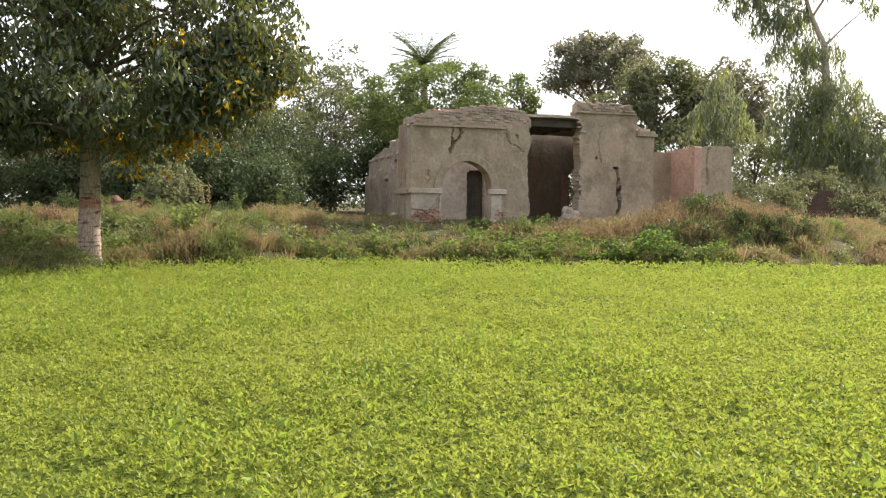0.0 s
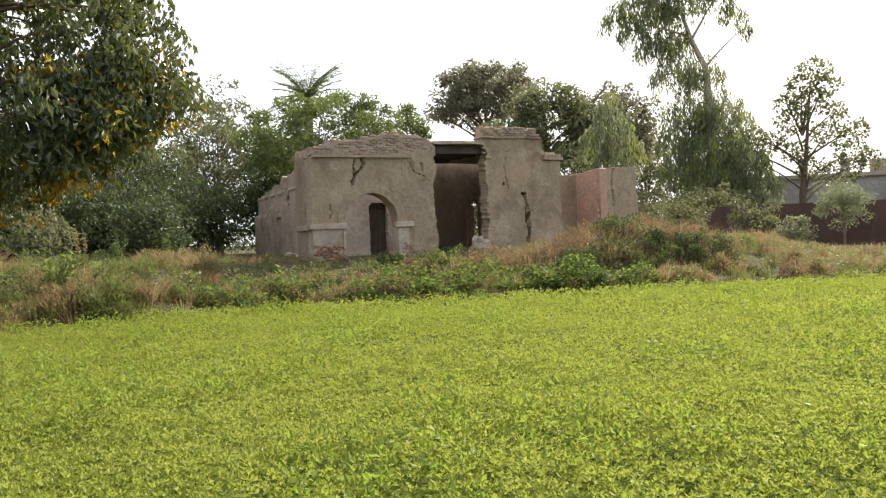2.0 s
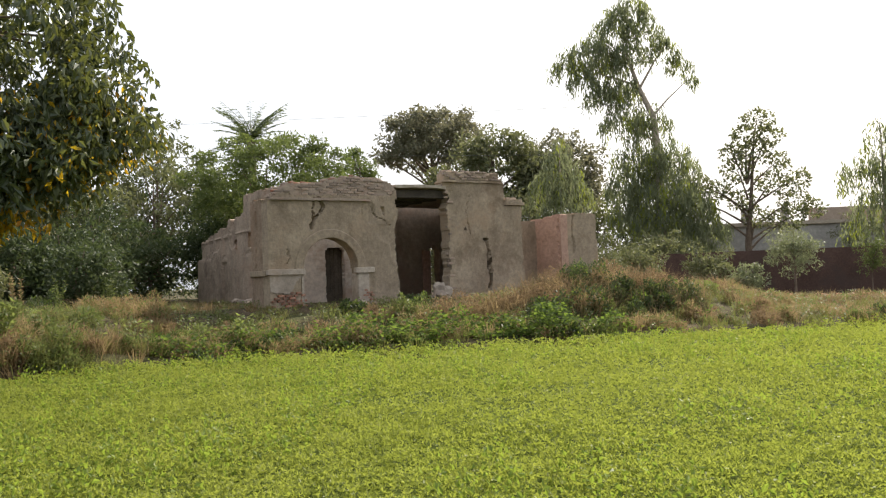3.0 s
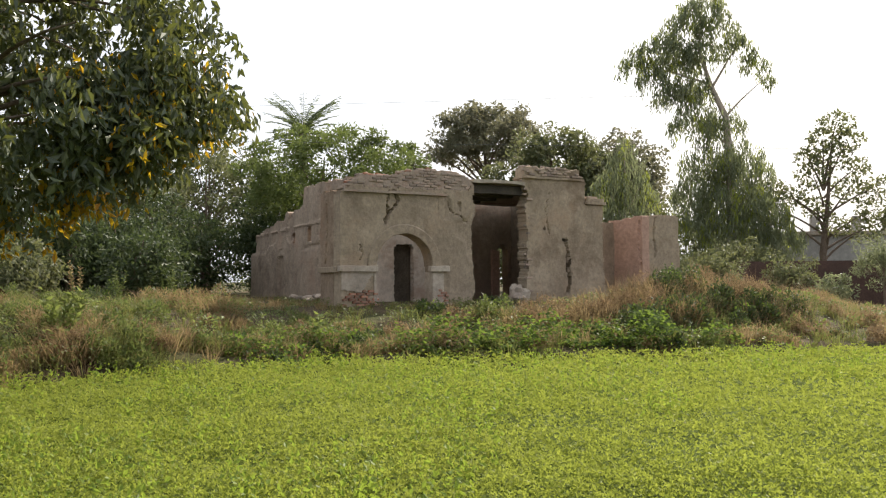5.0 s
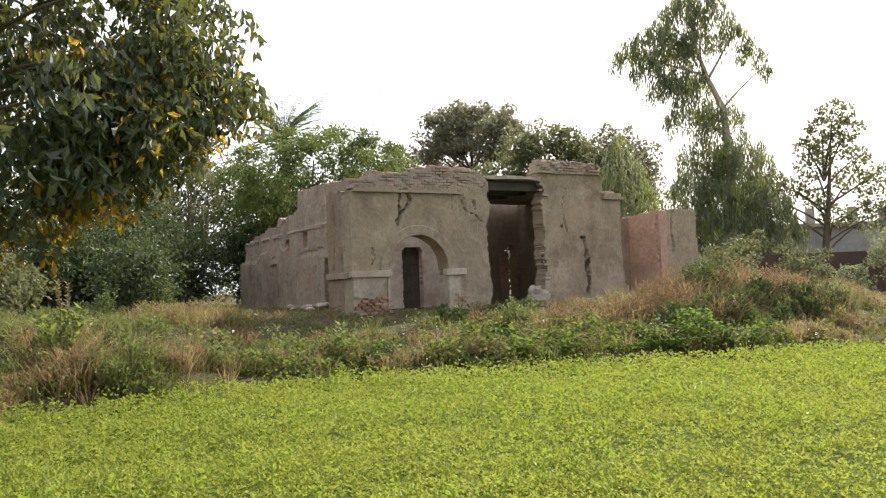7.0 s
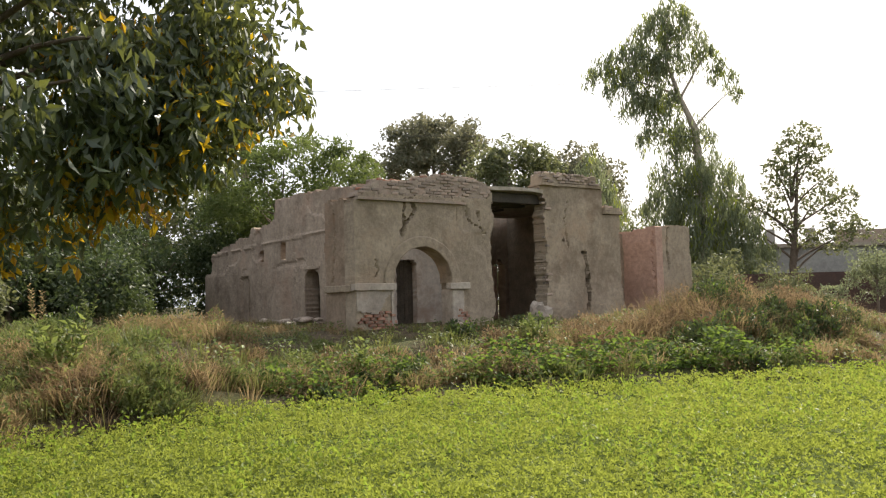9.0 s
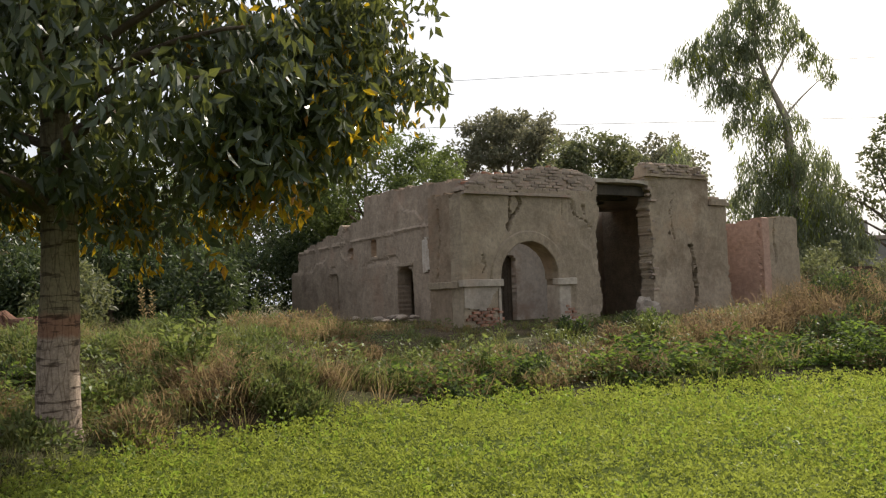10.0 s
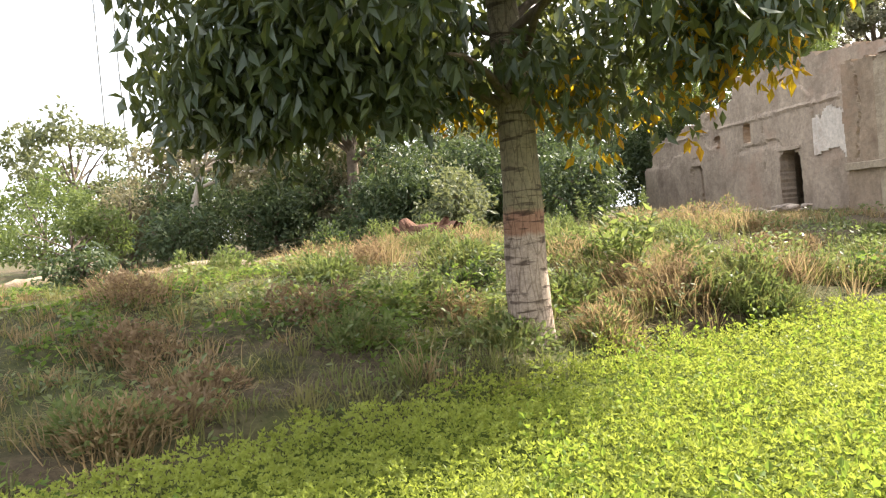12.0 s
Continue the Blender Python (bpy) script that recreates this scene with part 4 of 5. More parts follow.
round_tree("bush", -20.9, 16.2, (-20.9, 16.2, 1.2), (0.75, 0.75, 0.75), "small dark leafy bush on the bank", SHRUB_LEAF, (0.11, 0.05), 26, 60, 0.25, trunk=0.03, inner=0.2, category="bush")


def weeping_tree(name, x, y, clumps, label, trunk_path, trunk_radii, limbs, dens, lime=0.12, leaf=(0.32, 0.075)):
    """Eucalyptus: hanging strands of narrow leaves under each bough."""
    z = float(land(x, y))
    pts, young = [], []
    for dx, dy, cz, r, rz in clumps:
        strands = int(dens * r * r)
        a, q = rng.uniform(0, 2 * math.pi, strands), r * np.sqrt(rng.random(strands))
        top = cz + rz * (1 - (q / r) ** 2) * rng.uniform(0.2, 1, strands)
        for k in range(strands):
            n = rng.integers(9, 20)
            drop = rng.uniform(0.3, 1.0) * rz * 0.9
            t = np.linspace(0, 1, n)
            s = np.stack([x + dx + q[k] * math.cos(a[k]) + rng.normal(0, 0.09, n), y + dy + q[k] * math.sin(a[k]) + rng.normal(0, 0.09, n), top[k] - t * drop], 1)
            (young if rng.random() < lime else pts).append(s)
    pts = np.concatenate(pts)
    extra = (np.concatenate(young), GUM_LIME) if young else None
    return tree(name, (x, y, z), label, [(x + p[0], y + p[1], p[2] if k else z - 0.2) for k, p in enumerate(trunk_path)], trunk_radii, [limb((x + a[0], y + a[1], a[2]), (x + b[0], y + b[1], b[2]), r) for a, b, r in limbs], pts, GUM_LEAF, leaf, PALE_BARK, (0, 0, -1.1), 0.35, extra=extra)


weeping_tree("eucalyptus_tree", 4.9, 49.3,
             [(-0.80, 0, 16.1, 1.12, 1.3), (-1.60, 0.2, 15.2, 1.34, 1.5), (-0.20, -0.2, 14.9, 1.12, 1.4), (-2.90, 0, 13.9, 1.34, 1.4), (-4.30, 0.2, 13.2, 1.01, 1.3), (-3.60, -0.4, 12.2, 0.90, 1.2), (-2.20, 0.3, 13.2, 1.34, 1.4), (-0.90, 0, 13.6, 1.23, 1.3), (-2.50, 0, 11.3, 1.12, 1.3), (-1.40, 0.4, 11.7, 1.23, 1.4), (0.80, 0, 13.9, 0.90, 1.1), (1.70, 0, 12.9, 0.78, 1), (2.20, 0.1, 12.1, 0.50, 0.8),
              (-1.40, 0, 9.9, 1.34, 1.6), (0.00, 0.3, 9.8, 1.23, 1.6), (-0.62, 0, 7.9, 1.62, 1.8), (0.92, 0, 7.4, 1.68, 1.8), (-1.17, 0.2, 6.3, 1.51, 1.8), (0.46, 0, 6, 2.04, 1.9), (1.72, 0, 5.2, 1.80, 1.8), (-1.31, 0, 4.6, 1.40, 1.6), (0.23, 0.2, 4.4, 2.16, 1.8), (2.53, 0, 3.8, 1.56, 1.5), (1.03, 0, 2.8, 2.28, 1.6), (-0.83, 0, 2.6, 1.51, 1.4)],
             "tall weeping grey-green eucalyptus tree", [(0.4, 0, 0), (0.4, 0, 4), (0.35, 0, 8), (0.2, 0, 10.1), (-0.5, 0, 11.7), (-1.1, 0, 13.6), (-0.9, 0, 16.2)], [0.28, 0.24, 0.2, 0.17, 0.13, 0.08, 0.02],
             [((-0.5, 0, 11.6), (0.9, 0, 13.8), 0.08), ((0.2, 0, 10.1), (2.2, 0, 12.0), 0.06), ((-0.5, 0, 11.8), (-4.0, 0.2, 12.9), 0.07), ((-0.9, 0, 13.0), (-2.8, 0, 14.0), 0.05), ((0.3, 0, 8.6), (-1.6, 0, 10.0), 0.06), ((0.3, 0, 6.4), (-1.8, 0, 7.6), 0.06), ((0.4, 0, 5), (2.2, 0, 6.6), 0.06)], 44)
weeping_tree("eucalyptus_tree", 0.0, 51.0, [(0, 0, 8.2, 1.0, 1.6), (-0.6, 0, 6.8, 1.2, 1.8), (0.7, 0, 6.4, 1.2, 1.8), (0, 0, 5.0, 1.6, 2.0), (-0.8, 0, 3.8, 1.4, 1.6)],
             "medium weeping eucalyptus tree", [(0, 0, 0), (0, 0, 4), (0, 0, 9)], [0.14, 0.1, 0.02], [((0, 0, 5), (1, 0, 7), 0.04), ((0, 0, 4.5), (-1, 0, 6.8), 0.04)], 44, 0.1)
weeping_tree("eucalyptus_tree", 15.6, 46.0, [(0, 0, 7.8, 0.9, 1.5), (-0.9, 0, 6.2, 1.2, 1.8), (0.8, 0, 6.6, 1.1, 1.6), (-0.3, 0, 4.6, 1.5, 2.0), (1.2, 0, 4.2, 1.4, 1.8), (-1.2, 0, 3.4, 1.0, 1.5)],
             "slender weeping eucalyptus tree by the wall", [(0, 0, 0), (0.1, 0, 4), (0, 0, 8.6)], [0.16, 0.12, 0.02], [((0, 0, 5), (1, 0, 7), 0.04), ((0, 0, 4.5), (-1, 0, 6.5), 0.04)], 30, 0.2)


def clumpy_tree(name, x, y, clumps, label, material, leaf, per, trunk):
    z = float(land(x, y))
    c = np.array([(x + a, y + b, h) for a, b, h, r in clumps])
    r = np.array([[q * 1.2, q * 1.2, q * 0.9] for a, b, h, q in clumps])
    p = clump_points(c, r, [int(per * q[3] ** 2) for q in clumps])
    mid = (x - 0.1, y, z + 2.4)
    limbs = [limb((x + 0.0, y, float(np.clip(e[2] - 1.6, z + 1.2, 6.2))), tuple(e), trunk * 0.4) for e in c]
    return tree(name, (x, y, z), label, [(x, y, z - 0.2), mid, (x + 0.15, y, z + 4.6), (x + 0.5, y, z + 8.6)], [trunk * 1.2, trunk, trunk * 0.7, 0.02], limbs, p, material, leaf, BARK, (0, 0, -0.3), 0.8)


clumpy_tree("open_tree", 10.1, 50, [(0.7, 0, 9.7, 0.8), (0.0, 0, 8.9, 0.7), (1.3, 0, 8.8, 0.7), (0.4, 0, 8.0, 0.9), (-0.8, 0, 8.0, 0.6), (-0.5, 0, 7.0, 0.8), (1.7, 0, 7.4, 0.6), (-2.6, 0, 6.3, 0.7), (-1.7, 0, 6.0, 0.7), (-3.0, 0, 5.5, 0.5), (1.3, 0, 6.2, 0.8), (2.7, 0, 6.4, 0.6), (2.5, 0, 5.2, 0.8), (-0.4, 0, 5.4, 0.7), (-2.2, 0, 4.8, 0.5), (0.4, 0, 4.4, 0.7), (2.0, 0, 4.2, 0.9), (3.4, 0, 4.7, 0.6)],
            "open-crowned tree with leaves in small clumps", OLIVE_LEAF, (0.24, 0.13), 430, 0.17)
round_tree("sapling", 9.2, 39.5, (9.2, 39.5, 2.3), (1.25, 1.1, 1.5), "small pale grey-green sapling before the wall", GUM_LEAF, (0.16, 0.035), 46, 80, 0.4, trunk=0.05, inner=0.2, category="sapling")
round_tree("sapling", 12.6, 40.2, (12.6, 40.2, 1.9), (0.6, 0.6, 1.2), "thin yellow-green sapling before the wall", ACACIA_LEAF, (0.16, 0.04), 20, 50, 0.3, trunk=0.03, inner=0.2, category="sapling")
round_tree("bush", 3.3, 29.9, (3.3, 29.9, 0.75), (0.62, 0.55, 0.5), "round leafy green bush", LIME_WEED, (0.09, 0.05), 34, 60, 0.2, trunk=0.02, inner=0.3, category="bush")
for x, y, h, r in ((-5.8, 38.8, 2.6, 1.3), (-4.6, 40.2, 2.4, 1.2), (5.6, 39.5, 1.7, 1.1), (2.6, 38.0, 1.9, 1.3), (7.0, 38.6, 1.2, 0.8), (0.8, 40, 2.2, 1.4), (4.4, 44, 3.0, 1.8), (16.5, 39.5, 1.6, 1.0), (18.5, 57, 4.8, 2.0), (23, 58, 5.4, 2.2)):
    z = float(land(x, y))
    round_tree("bush", x, y, (x, y, z + h * 0.5), (r, r, h * 0.5), "dusty grey-green scrub bush", OLIVE_LEAF if h > 1.6 else GUM_LEAF, (0.16, 0.06), int(34 * r), 60, 0.4, trunk=0.04, inner=0.2, category="bush", group="scrub along the boundary wall")


def palm():
    x, y, top = -20.7, 59.0, 11.6
    z = float(land(x, y))
    ob = thing("date_palm", (x, y, z), "tall date palm with drooping grey-green fronds", "palm tree")
    v, f = tube([(x, y, z - 0.2), (x + 0.1, y, 5), (x, y, top)], [0.3, 0.24, 0.26], 10, 0.15)
    part("trunk", mesh_of("trunk", v, f, BARK, True), ob)
    for k in range(48):
        a, lift = k * 2.399, rng.uniform(-0.1, 1.5)
        L = rng.uniform(2.5, 3.2)
        spine, pts, ways = [], [], []
        for j in range(9):
            t = j / 8
            r = L * t * math.cos(lift * (1 - 0.5 * t))
            p = np.array((x + math.cos(a) * r, y + math.sin(a) * r, top + L * t * math.sin(lift) - (0.2 + 1.0 * math.cos(lift)) * t * t))
            spine.append(tuple(p))
        pieces = [tube(spine, [0.03 * (1 - j / 9) + 0.006 for j in range(9)], 4)]
        for j in range(26):
            t = 0.12 + 0.88 * j / 26
            i = min(int(t * 8), 7)
            p = np.array(spine[i]) * (1 - (t * 8 - i)) + np.array(spine[i + 1]) * (t * 8 - i)
            for s in (-1, 1):
                pts.append(p)
                ways.append((math.cos(a) * 0.8 - s * math.sin(a) * 0.8, math.sin(a) * 0.8 + s * math.cos(a) * 0.8, 0.05))
        lv = leaf_cloud(np.array(pts), np.array(ways), 0.42, 0.06, 0.1, 0.1)
        v, f = join([pieces[0], lv])
        part("frond", mesh_of("frond", v, f, PALM_LEAF), ob)


palm()


# ---- weeds that stand apart ----
def weed(name, x, y, height, stems, material, leaf, label, lean=0.2, per=16):
    z = float(land(x, y))
    ob = thing(name, (x, y, z), label, "weed")
    pieces, pts, ways = [], [], []
    for k in range(stems):
        a = rng.uniform(0, 2 * math.pi)
        h = height * rng.uniform(0.7, 1.0)
        end = (x + math.cos(a) * lean * h, y + math.sin(a) * lean * h, z + h)
        p, r = limb((x + rng.normal(0, 0.06), y + rng.normal(0, 0.06), z - 0.03), end, 0.009, 0)
        v, f = tube(p, r, 4)
        part("stem", mesh_of("stem", v, f, WEED), ob)
        for j in range(per):
            t = 0.15 + 0.85 * j / per
            q = np.array(p[0]) * (1 - t) + np.array(p[-1]) * t
            w = j * 2.4
            pts.append(q)
            ways.append((math.cos(w), math.sin(w), 0.45))
    v, f = leaf_cloud(np.array(pts), np.array(ways), leaf[0], leaf[1], 0.2, 0.2)
    part("foliage", mesh_of("foliage", v, f, material), ob)


weed("tall_weed", -8.86, 21.15, 0.85, 3, LIME_WEED, (0.15, 0.065), "upright lime-green weed on the bank", 0.16, 18)
weed("tall_weed", -13.25, 19.0, 1.25, 14, LIME_WEED, (0.16, 0.075), "bushy light green weed on the bank", 0.38, 26)
weed("tall_weed", -16.9, 25.5, 1.35, 5, STRAW, (0.10, 0.035), "tall pale seeding weed", 0.15, 40)
weed("tall_weed", -16.0, 26.2, 1.1, 5, WEED, (0.10, 0.035), "tall dusty green weed", 0.2, 34)
weed("tall_weed", -14.8, 26.8, 1.0, 5, WEED, (0.10, 0.035), "tall dusty green weed", 0.2, 34)
weed("tall_weed", -7.4, 23.0, 0.5, 4, LIME_WEED, (0.10, 0.04), "small lime-green weed on the bank", 0.3, 12)
weed("tall_weed", -11.0, 20.3, 0.55, 5, WEED, (0.09, 0.035), "low leafy weed on the bank", 0.4, 16)


# ---- stump, mud ridge, mast, wires, rubble ----
def lump(name, centre, size, material, amp=0.35, freq=1.2, cuts=3):
    bm = bmesh.new()
    bmesh.ops.create_icosphere(bm, subdivisions=cuts, radius=1)
    for w in bm.verts:
        p = w.co.copy()
        k = 1 + amp * noise.noise(p * freq + Vector(centre)) + amp * 0.4 * noise.noise(p * freq * 3 + Vector(centre))
        w.co = Vector((p.x * size[0], p.y * size[1], p.z * size[2])) * k + Vector(centre)
    me = bpy.data.meshes.new(name)
    bm.to_mesh(me)
    bm.free()
    me.materials.append(material)
    return me


def old_stump():
    x, y = -19.1, 24.2
    z = float(land(x, y)) - 0.12
    ob = thing("tree_stump", (x, y, z), "rotten red-brown fallen tree stump with broken roots", "stump")
    v, f = tube([(x - 0.75, y + 0.3, z + 0.72), (x - 0.35, y, z + 0.45), (x + 0.25, y, z + 0.3), (x + 0.85, y - 0.1, z + 0.36)], [0.14, 0.27, 0.36, 0.30], 14, 0.35)
    part("log", mesh_of("log", v, f, ROOT), ob)
    for k, (dx, dz, r) in enumerate(((-0.8, 0.66, 0.09), (-0.45, 0.74, 0.09), (0.6, 0.78, 0.16), (0.95, 0.62, 0.13), (0.3, 0.7, 0.09))):
        v, f = tube([(x + dx * 0.4, y, z + 0.3), (x + dx * 0.8, y - 0.1, z + dz * 0.7), (x + dx, y - 0.15, z + dz)], [r * 1.6, r, r * 0.4], 7, 0.3)
        part("root", mesh_of("root", v, f, ROOT), ob)


old_stump()


def mud_ridge():
    pts = [(-26.4, 16.4), (-25.2, 18.2), (-23.8, 20.5), (-21.8, 22.6), (-20.8, 23.4)]
    fine = []
    for (ax, ay), (bx, by) in zip(pts[:-1], pts[1:]):
        for k in range(8):
            fine.append((ax + (bx - ax) * k / 8, ay + (by - ay) * k / 8))
    path = [(x, y, float(land(x, y)) - 0.06) for x, y in fine]
    rad = [0.17 * (0.5 + 0.9 * float(vnoise(k * 0.5, 0, 3))) for k in range(len(path))]
    rad[0] = rad[-1] = 0.05
    v, f = tube(path, rad, 12, 0.45)
    tagged(new("mud_ridge", mesh_of("mud_ridge", v, f, SANDY, True)), "low sun-bleached mud ridge along the bank", "mud ridge")


mud_ridge()


def mast():
    x, y = -42.9, 37.8
    z = float(land(x, y))
    ob = thing("power_mast", (x, y, z), "tall slim lattice power mast", "mast")
    for s in (-0.3, 0.3):
        v, f = tube([(x + s * 1.2, y + s, z - 0.3), (x + s, y + s, 20)], [0.04, 0.03], 6)
        part("leg", mesh_of("leg", v, f, METAL), ob)
    for k in range(20):
        s = 1 if k % 2 else -1
        v, f = tube([(x - 0.3 * s, y - 0.3 * s, 0.9 + k * 0.95), (x + 0.3 * s, y + 0.3 * s, 1.85 + k * 0.95)], [0.012, 0.012], 4)
        part("brace", mesh_of("brace", v, f, METAL), ob)


mast()


def wire(points):
    v, f = tube(points, [0.0035] * len(points), 5)
    tagged(new("power_cable", mesh_of("power_cable", v, f, WIRE, True)), "thin dark overhead power cable", "cable", "overhead cables")


wire([(x, 18.47 - 0.152 * x, 4.75 - 0.041 * x + (0.0 if x < 9 else 0.1 * (x - 9))) for x in range(-46, 42, 2)])
wire([(x, 18.15 - 0.245 * x, 3.75 - 0.079 * x + (0.0 if x < 9 else 0.14 * (x - 9))) for x in range(-46, 42, 2)])


def rubble():
    spots = [(2.45, 7.6 + 0.0), (2.3, 7.9), (2.5, 8.2), (2.2, 7.3), (2.0, 7.0), (2.4, 6.7), (1.8, 6.4), (2.2, 8.6), (1.9, 7.7), (2.6, 7.1), (2.5, 9.4), (2.4, 10.1), (2.5, 11.2)]
    for k, (u, v) in enumerate(spots):
        x, y, _ = at(u, v, 0)
        s = rng.uniform(0.09, 0.2)
        z = float(land(x, y)) + s * 0.35
        if k < 7:
            z += 0.1
        tagged(new("rubble_stone", lump("rubble_stone", (x, y, z), (s * 1.3, s, s * 0.6), STONE, 0.3, 1.4, 2)), "broken chunk of fallen masonry", "rubble", "rubble by the side doorway")
    x, y, _ = at(5.7, -0.05, 0)
    tagged(new("fallen_masonry", lump("fallen_masonry", (x, y, 1.08), (0.32, 0.2, 0.36), PALE, 0.6, 1.7, 3)), "pale block of fallen plastered masonry", "rubble")
    for u, v, s in ((9.2, -0.1, 0.22), (9.5, 0.3, 0.16), (2.75, -0.35, 0.14), (3.1, -0.3, 0.12), (8.95, -0.3, 0.2)):
        x, y, _ = at(u, v, 0)
        tagged(new("rubble_stone", lump("rubble_stone", (x, y, float(land(x, y)) + s * 0.3), (s * 1.3, s, s * 0.7), STONE, 0.3, 1.4, 2)), "broken chunk of fallen masonry", "rubble", "rubble along the front")


rubble()


# ---- field crop and bank growth ----
def scatter(x0, x1, y0, y1, density, keep):
    n = int((x1 - x0) * (y1 - y0) * density)
    p = np.stack([rng.uniform(x0, x1, n), rng.uniform(y0, y1, n)], 1)
    return p[keep(p[:, 0], p[:, 1])]


def crop_cover(x, y):
    return rng.random(len(x)) < np.clip(0.55 + 3.0 * (vnoise(x * 0.9, y * 0.9, 15) * 0.6 + vnoise(x * 2.7, y * 2.7, 16) * 0.4 - 0.2), 0.3, 1)


def walk_distance(x, y):
    return line_distance(x, y, [(0, 0), (-4.6, 4.6), (-10.2, 6.9)])[0]


def ahead(x, y):
    """The stretch of field between the line walked and the bank."""
    first = (y > 3.3) & (y > -0.95 * x)
    last = (y > 9.3) & (x < -9) & (y - 6.9 > 0.7 * (-10.2 - x))
    return (x - 0.45 * y < 1.8) & (first | last)


def clover(density, length, width, near, far, label, name):
    def keep(x, y):
        d = walk_distance(x, y)
        s = edge_side(x, y)
        return (s < 0.12 + 0.5 * (vnoise(x * 1.5, y * 1.5, 18) - 0.5)) & (d >= near) & (d < far) & crop_cover(x, y) & ahead(x, y)

    p = scatter(-19, 24, 2, 36, density, keep)
    n = len(p)
    height = 0.10 + 0.13 * vnoise(p[:, 0] * 1.1, p[:, 1] * 1.1, 19) + 0.14 * vnoise(p[:, 0] * 4.5, p[:, 1] * 4.5, 20) ** 1.5
    z = land(p[:, 0], p[:, 1]) + height * rng.uniform(0.35, 1.12, n)
    base = np.concatenate([p, z[:, None]], 1)
    turn = rng.uniform(0, 2 * math.pi, n)
    pts, ways = [], []
    for k in range(3):
        a = turn + k * 2.094
        pts.append(base)
        ways.append(np.stack([np.cos(a), np.sin(a), rng.uniform(0.1, 1.7, n)], 1))
    v, f = leaf_cloud(np.concatenate(pts), np.concatenate(ways), length, width, 0.22, 0.3)
    tagged(new(name, mesh_of(name, v, f, CROP)), label, "crop", kind="stuff")


clover(790, 0.039, 0.021, 0.0, 7.5, "dense bright green clover fodder crop", "clover_crop")
clover(430, 0.042, 0.023, 7.5, 13.0, "dense bright green clover fodder crop", "clover_crop")
clover(190, 0.056, 0.031, 13.0, 60.0, "dense bright green clover fodder crop", "clover_crop")


def sprouts():
    """Taller shoots that stand out of the crop."""
    p = scatter(-15, 12, 2, 26, 12, lambda x, y: (edge_side(x, y) < -0.3) & (walk_distance(x, y) < 20) & (vnoise(x * 0.8, y * 0.8, 33) > 0.5) & ahead(x, y))
    q = np.repeat(p, 12, axis=0)
    n = len(q)
    z = land(q[:, 0], q[:, 1]) + np.tile(np.linspace(0.12, 0.42, 12), len(p)) * np.repeat(rng.uniform(0.7, 1.1, len(p)), 12)
    base = np.stack([q[:, 0] + rng.normal(0, 0.035, n), q[:, 1] + rng.normal(0, 0.035, n), z], 1)
    v, f = leaf_cloud(base, (0, 0, 0.5), 0.055, 0.034, 0.7, 0.25)
    tagged(new("clover_shoots", mesh_of("clover_shoots", v, f, TALL_CROP)), "taller brighter shoots rising out of the crop", "crop", kind="stuff")


sprouts()


def inside_house(x, y):
    u = (x - CORNER.x) * AU.x + (y - CORNER.y) * AU.y
    v = (x - CORNER.x) * AV.x + (y - CORNER.y) * AV.y
    return (u > 2.5) & (u < 9.3) & (v > -0.05) & (v < 18.4) | (u > -0.1) & (u < 4.4) & (v > -0.05) & (v < 3.2) | (u > 8) & (u < 12.9) & (v > 0.2) & (v < 2.2)


def low_ground(x, y):
    """How far plants stay low: on the trodden strip along the house, and further back."""
    s = edge_side(x, y)
    return (1 - 0.5 * step(3.4, 5.0, s) * (x > -12.5) * (x < -3)) * (1 - 0.3 * step(6, 9, s)) * (1 - 0.45 * (x < -14.5) * (y < 23.5))


def tussocks(name, label, area, per_m2, per_tuft, height, width, material, keep, radius=0.06, lean=0.8):
    """Separate grass tussocks, each a fountain of blades from one foot."""
    c = scatter(*area, per_m2, lambda x, y: keep(x, y) & ~inside_house(x, y))
    big = rng.uniform(0.45, 1.3, len(c)) * low_ground(c[:, 0], c[:, 1])
    off = rng.normal(0, radius, (len(c) * per_tuft, 2))
    q = np.repeat(c, per_tuft, axis=0) + off
    base = np.concatenate([q, land(q[:, 0], q[:, 1])[:, None] - 0.02], 1)
    v, f = blades(base, height * np.repeat(big, per_tuft), width, lean, np.arctan2(off[:, 1], off[:, 0]) + rng.normal(0, 0.5, len(off)))
    tagged(new(name, mesh_of(name, v, f, material)), label, "grass", kind="stuff")


def dry_side(x, y):
    s = edge_side(x, y)
    return (s > 0.15) & (s < 13) & (vnoise(x * 0.8, y * 0.8, 23) + 0.1 * step(3, 6, s) > 0.5)


def green_side(x, y):
    s = edge_side(x, y)
    return (s > 0.0) & (s < 12) & (vnoise(x * 0.8, y * 0.8, 23) + 0.08 * step(3, 6, s) < 0.58)


def mound_side(x, y):
    return (((x - 0.3) / 2.9) ** 2 + ((y - 27.6) / 1.9) ** 2) < 1


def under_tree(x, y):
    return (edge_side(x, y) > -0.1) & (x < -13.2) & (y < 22)


